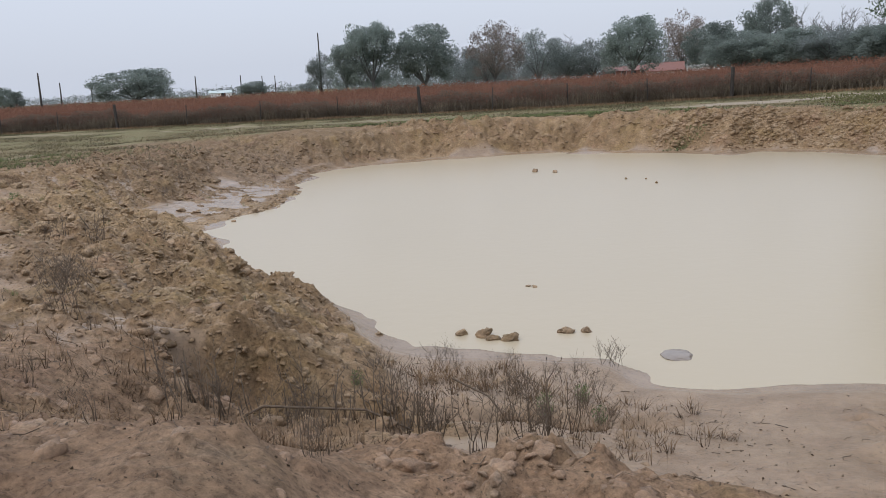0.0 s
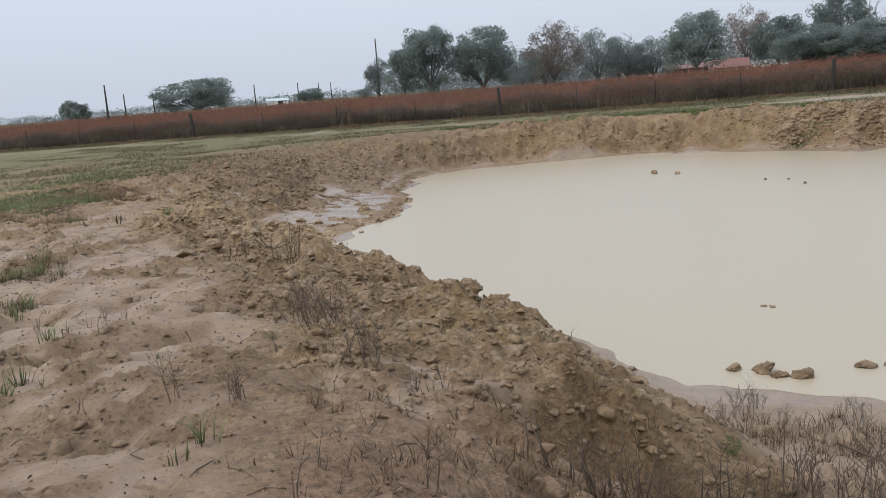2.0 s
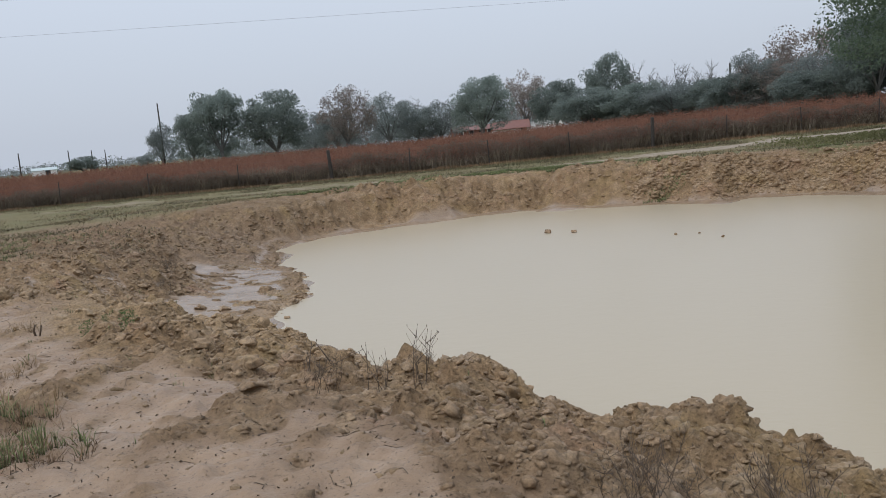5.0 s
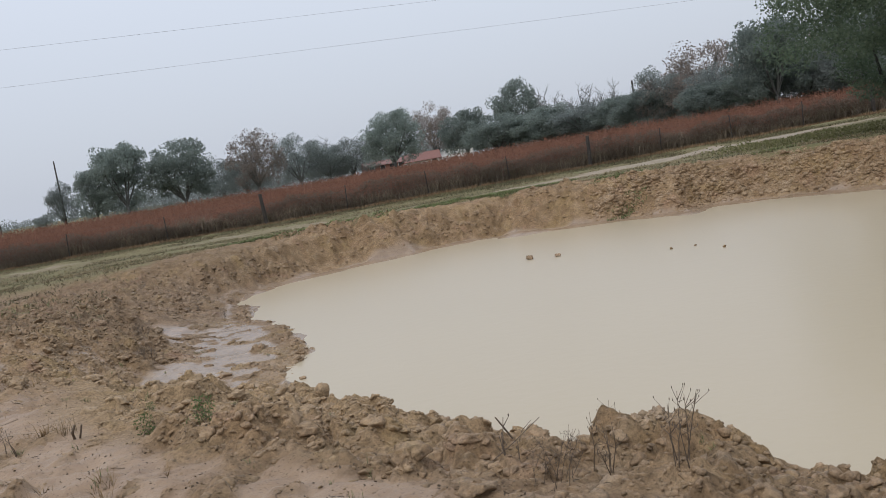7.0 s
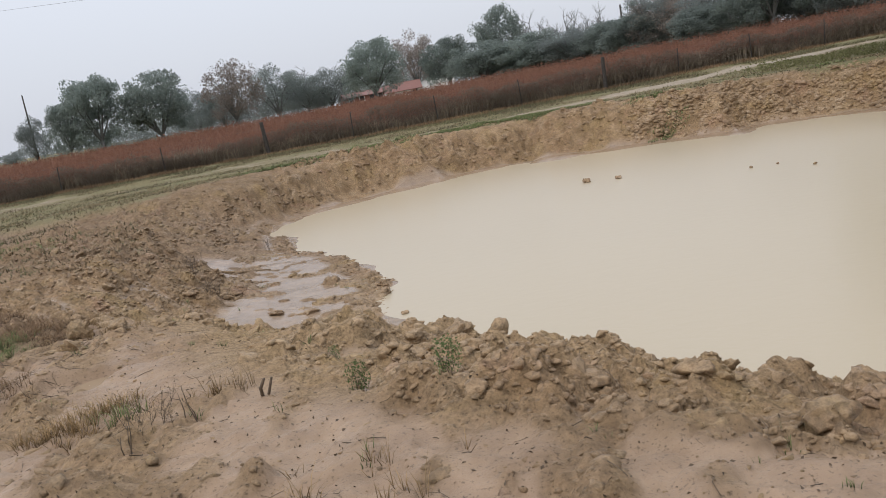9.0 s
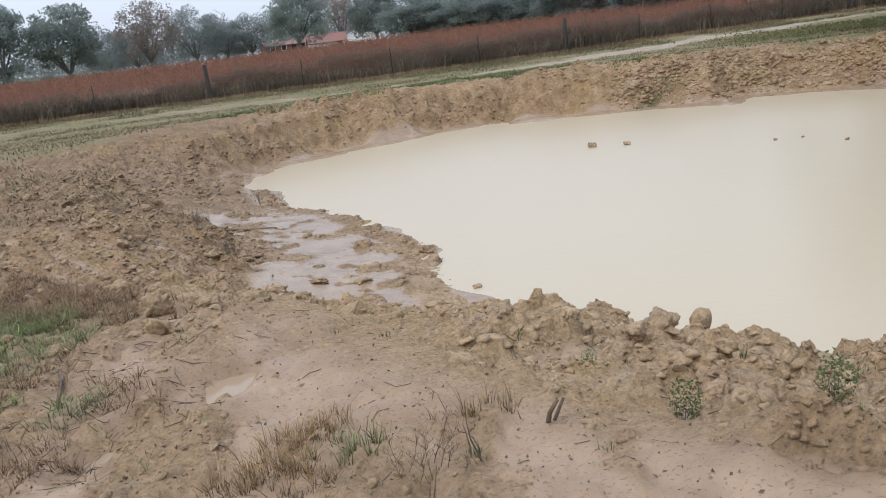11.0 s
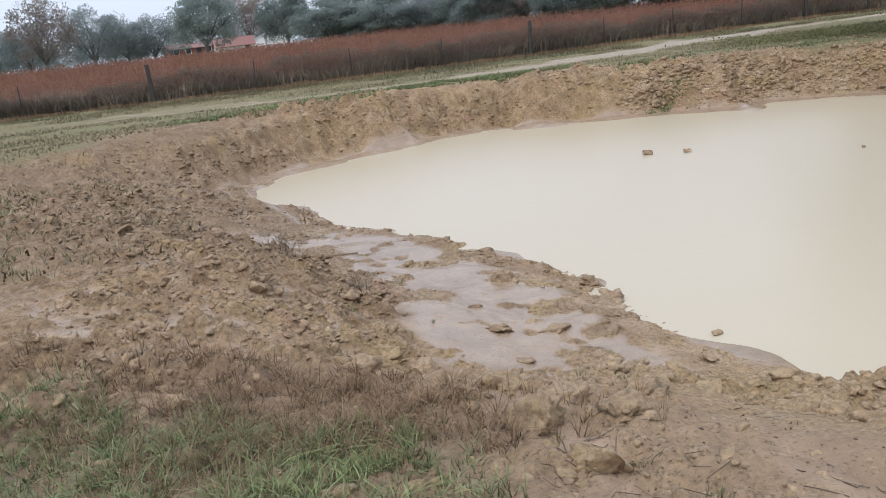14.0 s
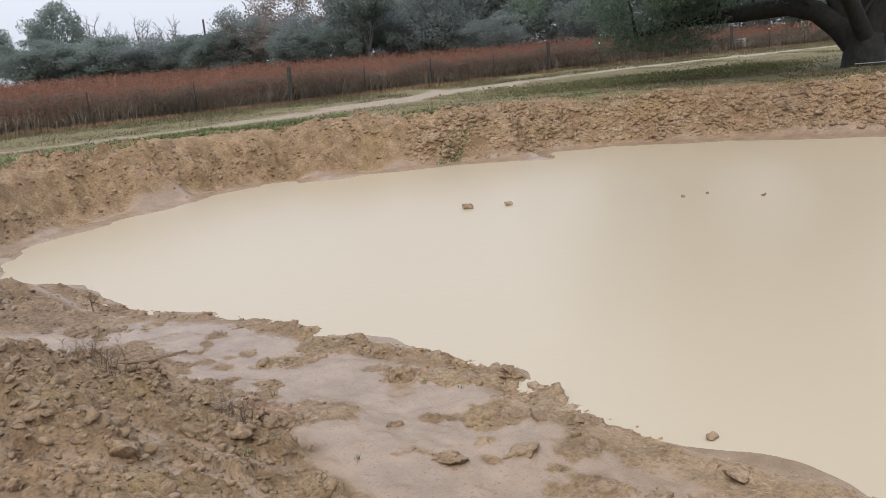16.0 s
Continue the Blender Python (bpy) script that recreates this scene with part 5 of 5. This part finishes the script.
TREES_FAR = [("oak", -148, 215, 6.8, 2.6), ("oak", -123, 183, 5.0, 2.2), ("oak", -87, 170, 8.2, 8.2), ("oak", -89, 245, 5, 4.1), ("grey", -68, 231, 3.9, 2.6), ("grey", -50, 180, 9.6, 2.9)]
TREES_OAKS = [("oak", -34.7, 163, 14.6, 5.4), ("oak", -40.3, 164, 10.2, 3.4), ("oak", -25.2, 165, 13.6, 5.7), ("grey", -21, 195, 9.9, 4.8), ("rust", -12.3, 171, 13.0, 5.4), ("grey", -15, 185, 9.5, 5), ("grey", -4, 185, 11.6, 5.4),
              ("bare", 0, 197, 11.3, 4.8), ("grey", 2, 190, 9, 5), ("grey", 7, 192, 9.5, 5), ("oak", 14, 171, 12.8, 6.0), ("rust", 27, 195, 15.0, 4.7), ("grey", 33, 199, 10.5, 4.5)]
TREES_MID = [("oak", 28, 168, 10.2, 4.6), ("oak", 35.8, 156, 13.6, 4.2), ("oak", 28, 142, 7.4, 5.4), ("bare", 40, 149, 10.0, 4.0), ("bare", 45, 148, 10.2, 3.8), ("bare", 49, 146, 9.4, 3.4),
             ("oak", 34, 136, 7.0, 5), ("grey", 38, 129, 6.4, 4.8), ("oak", 42, 122, 6, 4.6), ("oak", 41, 114, 5.8, 4.4), ("oak", 38, 130, 5, 4.2), ("oak", 35, 137, 5, 4.4)]
TREES_EAST = [("rust", 44, 112, 7.6, 4.4), ("rust", 50, 113, 11.8, 5.0), ("rust", 56, 108, 11.0, 5.2), ("grey", 43.5, 113, 8.6, 3.6), ("green", 46, 95, 5.4, 3.8), ("oak", 42, 97, 5, 3.8), ("bare", 63, 107, 10.5, 4), ("grey", 52, 93, 6.3, 4.0),
              ("bare", 64, 99, 9.5, 4.3), ("grey", 54, 88, 6, 4), ("oak", 63, 90, 9.5, 4.8), ("grey", 55, 80, 5, 4), ("oak", 67, 86, 11, 5.4), ("oak", 67, 78, 9.5, 5)]
TREES_WOOD = [("oak", 75, 76, 11, 5.4), ("grey", 62, 72, 6.5, 4.5), ("oak", 78, 71, 11, 5.4), ("grey", 70, 66, 7, 5), ("oak", 82, 64, 10.5, 5.6), ("oak", 90, 60, 10.5, 6), ("oak", 88, 52, 10, 6), ("oak", 92, 44, 10, 6),
              ("grey", 76, 58, 7.5, 5), ("oak", 47, 91, 11.2, 4.6), ("grey", 53, 86, 11, 4.8), ("oak", 59.5, 91, 12.2, 5.4), ("rust", 60, 100, 10, 5), ("rust", 70, 95, 10, 5), ("grey", 84, 45, 8, 5.5), ("oak", 98, 36, 11, 6.5), ("grey", 47, 103, 7, 4.5), ("oak", 57, 98, 8, 5)]
for row in TREES_FAR + TREES_OAKS + TREES_MID + TREES_EAST + TREES_WOOD:
    tree(*row)


def undergrowth(name, rows, seed, label, leaf=0.24, wide=2.0, mat=None):
    """The dark mass of brush and far trunks that fills the woods below the crowns."""
    nr = np.random.default_rng(seed)
    spots = []
    for x0, y0, x1, y1, tall, n in rows:
        q = nr.uniform(0, 1, n)
        xs, ys = x0 + q * (x1 - x0) + nr.normal(0, wide, n), y0 + q * (y1 - y0) + nr.normal(0, wide, n)
        hs = tall * (0.75 + 0.35 * grid_noise(xs + ys, xs - ys, 7.0, seed) + 0.2 * grid_noise(xs + ys, xs - ys, 2.5, seed + 1))
        spots.append(np.stack([xs, ys, plain(xs, ys) + hs * nr.uniform(0, 1, n) ** 0.7], 1))
    me = leaves_mesh(name, nr, np.concatenate(spots), leaf, mat or HAZED_GREY_LEAF)
    return tagged(new(name, me), label, "woods", kind="stuff")


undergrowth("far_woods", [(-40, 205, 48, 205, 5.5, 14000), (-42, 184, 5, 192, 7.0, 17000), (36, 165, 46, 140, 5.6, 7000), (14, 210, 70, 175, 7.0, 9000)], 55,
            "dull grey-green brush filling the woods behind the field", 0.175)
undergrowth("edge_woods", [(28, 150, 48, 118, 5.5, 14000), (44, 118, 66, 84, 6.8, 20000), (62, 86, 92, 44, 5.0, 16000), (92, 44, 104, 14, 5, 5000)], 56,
            "dark green brush along the near edge of the woods", 0.165, mat=HAZED_WOOD_LEAF)

undergrowth("far_treeline", [(-260, 330, -70, 330, 4.0, 12000), (-75, 320, 60, 300, 7.0, 10000)], 58, "low hazy treeline on the far horizon", 0.34, 5.0)
undergrowth("roadside_weeds", [(11, 35.5, 20.5, 30.0, 0.4, 6000)], 57, "low dull green weeds along the sandy road", 0.05, 0.8, TURF_LEAF)


def near_oak(x, y):
    """The great spreading oak by the road, with a limb that reaches low over the grass."""
    rng, nr = random.Random(91), np.random.default_rng(91)
    g = float(plain(x, y))
    root = tagged(new("great_oak"), "huge dark live oak with low spreading limbs beside the road", "tree")
    root.location = (x, y, g)
    left, away = Vector((-0.40, 0.917, 0)), Vector((0.917, 0.40, 0))
    P = lambda u, w, z: left * u + away * w + Vector((0, 0, z))
    paths = [[(P(0, 0, -0.3), 0.8), (P(0, 0, 0.5), 0.68), (P(-0.05, 0, 1.1), 0.68)],
             [(P(0.3, 0, 0.7), 0.42), (P(0.8, 0, 1.35), 0.38), (P(1.5, -0.05, 1.95), 0.36), (P(2.4, -0.1, 2.22), 0.34), (P(3.8, -0.2, 2.12), 0.3), (P(5.4, -0.4, 2.05), 0.2), (P(7.6, -0.5, 1.7), 0.08)],
             [(P(0.35, 0.1, 0.8), 0.32), (P(0.8, 0.2, 1.9), 0.28), (P(1.4, 0.4, 3.6), 0.22), (P(3.4, 0.8, 6.0), 0.12), (P(5, 1, 7.5), 0.05)],
             [(P(-0.2, 0, 0.9), 0.5), (P(-0.3, 0, 2.4), 0.42), (P(-0.6, 0.3, 5.0), 0.28), (P(-0.8, 0.5, 8.5), 0.1)],
             [(P(-0.4, 0, 0.9), 0.4), (P(-1.4, -0.2, 2.0), 0.32), (P(-3.6, -0.6, 3.2), 0.2), (P(-7, -1, 4.0), 0.08)],
             [(P(0, 0.4, 0.9), 0.35), (P(0.6, 2.4, 2.8), 0.25), (P(1.2, 5.5, 4.6), 0.1)],
             [(P(0, -0.4, 1.0), 0.3), (P(0.8, -2.4, 3.0), 0.22), (P(3.0, -5.0, 4.4), 0.14), (P(6.0, -8.0, 5.0), 0.05)]]
    tips = []
    for limb in paths[1:]:
        for _ in range(12):
            k = rng.randrange(1, len(limb))
            p = limb[k - 1][0].lerp(limb[k][0], rng.uniform(0.2, 1))
            q = p + Vector((rng.uniform(-1.8, 1.8), rng.uniform(-1.8, 1.8), rng.uniform(-0.2, 1.6)))
            paths.append([(p, 0.07), (p.lerp(q, 0.5) + Vector((0, 0, 0.15)), 0.045), (q, 0.015)])
            tips.append(q)
    for k, path in enumerate(paths):
        v, f = tubes([path], 9 if k < 7 else 6)
        kind = "trunk" if k == 0 else "limb" if k < 7 else "branch"
        part(kind, mesh_of(kind, v, f, BARK, smooth=True), None, root, "dark furrowed trunk dividing low into heavy limbs" if k == 0 else "")
    centres = [np.array(t) for t in tips if t.z > 1.6 or t.dot(left) > 4.5]
    for _ in range(260):
        a, e, r = rng.uniform(0, 6.283), rng.uniform(0.05, 1.5), rng.uniform(0.6, 1.0)
        centres.append(np.array((10.4 * r * math.cos(a) * math.cos(e), 10.4 * r * math.sin(a) * math.cos(e), 3.0 + 8.2 * r * math.sin(e))))
    for _ in range(34):
        centres.append(np.array(P(rng.uniform(5.0, 9.0), rng.uniform(-1.4, 0.8), rng.uniform(1.35, 2.9))))
    for _ in range(26):
        centres.append(np.array(P(rng.uniform(3.0, 13.0), rng.uniform(-1.5, 4.0), rng.uniform(2.3, 4.6))))
    for _ in range(190):
        a, r = rng.uniform(-0.7, 0.6), rng.uniform(2.5, 8.8)
        centres.append(np.array((-r * math.cos(a), 2.4 + r * math.sin(a), rng.uniform(2.9, 8.6 - 0.2 * r))))
    spots = []
    for c in centres:
        d = nr.normal(0, 1, (230, 3))
        d *= nr.uniform(0.25, 1, (230, 1)) ** 0.6 / np.linalg.norm(d, axis=1, keepdims=True) * rng.uniform(0.6, 1.05)
        spots.append(c + d * np.array([1.1, 1.1, 0.65]))
    spots = np.concatenate(spots)
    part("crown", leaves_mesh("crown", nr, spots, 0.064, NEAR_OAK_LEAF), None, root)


near_oak(19.8, 27.2)


# ---- poles and the overhead line ----
def pole(x, y, tall, arm=True, lean=0.0):
    root = tagged(new("utility_pole"), "tall dark wooden utility pole standing in the fields", "pole", "utility poles")
    root.matrix_basis = pose(x, y, float(plain(x, y)), 0, lean, 0)
    v, f = tubes([[((0, 0, -0.3), 0.2), ((0, 0, tall * 0.5), 0.17), ((0, 0, tall), 0.13)]], 8)
    part("shaft", mesh_of("shaft", v, f, POST_WOOD, smooth=True), None, root)
    if arm:
        bm = bmesh.new()
        box(bm, -0.08, 0.08, -0.08, 0.08, tall - 0.02, tall + 0.22, 0.02)
        part("insulator", bm, WIRE, root)


pole(-49.8, 180.0, 13.1)
pole(-91.3, 144.3, 7.0), pole(-120.1, 197.1, 6.4, False), pole(-129.1, 226.6, 6.9, False), pole(-112.2, 235.6, 7.1, False)
pole(-91.9, 211.9, 6.4, False), pole(-92.3, 244.2, 6.6, False), pole(-93.3, 265.2, 6.4, False), pole(-96, 285.4, 6.5, False)
pole(45.7, 126.4, 7.8, False)


def overhead_line():
    root = tagged(new("overhead_line"), "thin overhead wire strung high across the field", "wire")
    ends = [(-170, 61, 16.6), (150, 104.3, 16.2)]
    pts = []
    for k in range(41):
        q = k / 40
        pts.append(((ends[0][0] + q * 320, ends[0][1] + q * (ends[1][1] - ends[0][1]), ends[0][2] + q * (ends[1][2] - ends[0][2]) - 4 * q * (1 - q) * 1.0), 0.009))
    for up in (0.0, 3.0):
        v, f = tubes([[((x, y, z + up), r) for (x, y, z), r in pts]], 4)
        part("conductor", mesh_of("conductor", v, f, WIRE), None, root)
    for x, y, z in ends:
        g = float(plain(x, y))
        v, f = tubes([[((x, y, g - 0.3), 0.2), ((x, y, (z + g) / 2), 0.17), ((x, y, z + 3.2), 0.13)]], 8)
        part("pole", mesh_of("pole", v, f, POST_WOOD, smooth=True), None, root)


overhead_line()


# ---- the farm buildings ----
def gable_house(name, x, y, wide, deep, wall, rise, turn, wall_mat, roof_mat, label, holes):
    root = tagged(new(name), label, "house")
    root.matrix_basis = pose(x, y, float(plain(x, y)), 0, 0, turn)
    w, d = wide / 2, deep / 2
    bm = bmesh.new()
    vs = [bm.verts.new(p) for p in [(-w, -d, 0), (w, -d, 0), (w, d, 0), (-w, d, 0), (-w, -d, wall), (w, -d, wall), (w, d, wall), (-w, d, wall), (-w, 0, wall + rise), (w, 0, wall + rise)]]
    for q in [(0, 1, 5, 4), (2, 3, 7, 6), (1, 2, 6, 9, 5), (3, 0, 4, 8, 7), (3, 2, 1, 0)]:
        bm.faces.new([vs[k] for k in q])
    part("wall", bm, wall_mat, root)
    for side in (-1, 1):
        bm = bmesh.new()
        r = bmesh.ops.create_cube(bm, size=1)
        slope = math.atan2(rise, d)
        length = math.hypot(rise, d) + 0.4
        bmesh.ops.transform(bm, verts=bm.verts, matrix=Matrix.Translation((0, side * (d / 2 + 0.1), wall + rise / 2 + 0.02)) @ Euler((-side * slope, 0, 0)).to_matrix().to_4x4() @ Matrix.Diagonal((wide + 0.6, length, 0.1, 1)))
        part("roof", bm, roof_mat, root)
    for kind, u, z0, ww, hh in holes:
        bm = bmesh.new()
        box(bm, u - ww / 2, u + ww / 2, -d - 0.05, -d + 0.05, z0, z0 + hh)
        o = part(kind, bm, DARK, root, "dark doorway" if kind == "door" else "")
        if kind == "window":
            bm = bmesh.new()
            for a in (-1, 1):
                box(bm, u + a * ww / 2 - 0.05, u + a * ww / 2 + 0.05, -d - 0.08, -d - 0.052, z0 - 0.05, z0 + hh + 0.05)
                zz = z0 if a < 0 else z0 + hh
                box(bm, u - ww / 2 + 0.05, u + ww / 2 - 0.05, -d - 0.08, -d - 0.052, zz - 0.05, zz + 0.05)
            part("frame", bm, WHITE, o)
    return root


gable_house("white_barn", 30.6, 192, 4.2, 7, 2.3, 1.4, 78, WHITE, ROOF_GREY, "small white gabled building with a grey-green metal roof", [("door", 0.6, 0, 1.2, 2.0), ("window", -1.2, 0.9, 0.8, 0.9)])
gable_house("red_shed", 22, 188.6, 7.5, 5, 1.4, 1.6, -4, WHITE, ROOF_RED, "low shed with white wall and rusty red roof", [("door", 2.4, 0, 1.0, 1.3)])
gable_house("brick_house", 14.6, 200, 9.0, 7, 1.9, 1.0, 5, BRICK, ROOF_RED, "low red brick house with white window frames", [("window", -3.2, 0.8, 1.1, 1.1), ("window", -0.8, 0.8, 1.1, 1.1), ("door", 1.4, 0, 1.0, 2.0), ("window", 3.4, 0.8, 1.1, 1.1)])
gable_house("farm_shed", -113.2, 279, 7, 5, 1.6, 0.8, 20, WHITE, ROOF_GREY, "low pale farm building far across the fields", [("door", 1, 0, 1.5, 1.5)])


# ---- things by the road ----
def road_sign(x, y):
    root = tagged(new("yard_sign"), "small white sign board on thin legs beside the road", "sign")
    root.matrix_basis = pose(x, y, float(plain(x, y)), 0, 0, -35)
    bm = bmesh.new()
    box(bm, -0.42, 0.42, -0.012, 0.012, 0.3, 0.8, 0.004)
    board = part("board", bm, WIRE_PALE, root)
    for k, w in enumerate((0.3, 0.25, 0.32)):
        bm = bmesh.new()
        box(bm, -w, w, -0.018, -0.0125, 0.66 - 0.14 * k, 0.71 - 0.14 * k)
        part("text_bar", bm, STEEL, board)
    for a in (-0.3, 0.3):
        bm = bmesh.new()
        box(bm, a - 0.01, a + 0.01, 0.0125, 0.03, -0.1, 0.75)
        part("leg", bm, STEEL, root)


def low_rail(x, y):
    root = tagged(new("pipe_rail"), "low pale pipe rail on dark posts beside the oak", "rail")
    d = Vector((0.40, -0.917, 0))
    g = float(plain(x, y))
    p = [Vector((x, y, g)) + d * k for k in (0, 1.0, 2.4, 4.5)]
    v, f = tubes([[(q + Vector((0, 0, 0.16)), 0.016) for q in p]], 6)
    part("rail", mesh_of("rail", v, f, WIRE_PALE, smooth=True), None, root)
    for q in p[1:3]:
        v, f = tubes([[(q + Vector((0, 0.05, -0.2)), 0.03), (q + Vector((0, 0.05, 0.45)), 0.03)]], 6)
        part("post", mesh_of("post", v, f, STEEL, smooth=True), None, root)


road_sign(39.5, 43.0)
low_rail(18.6, 27.0)
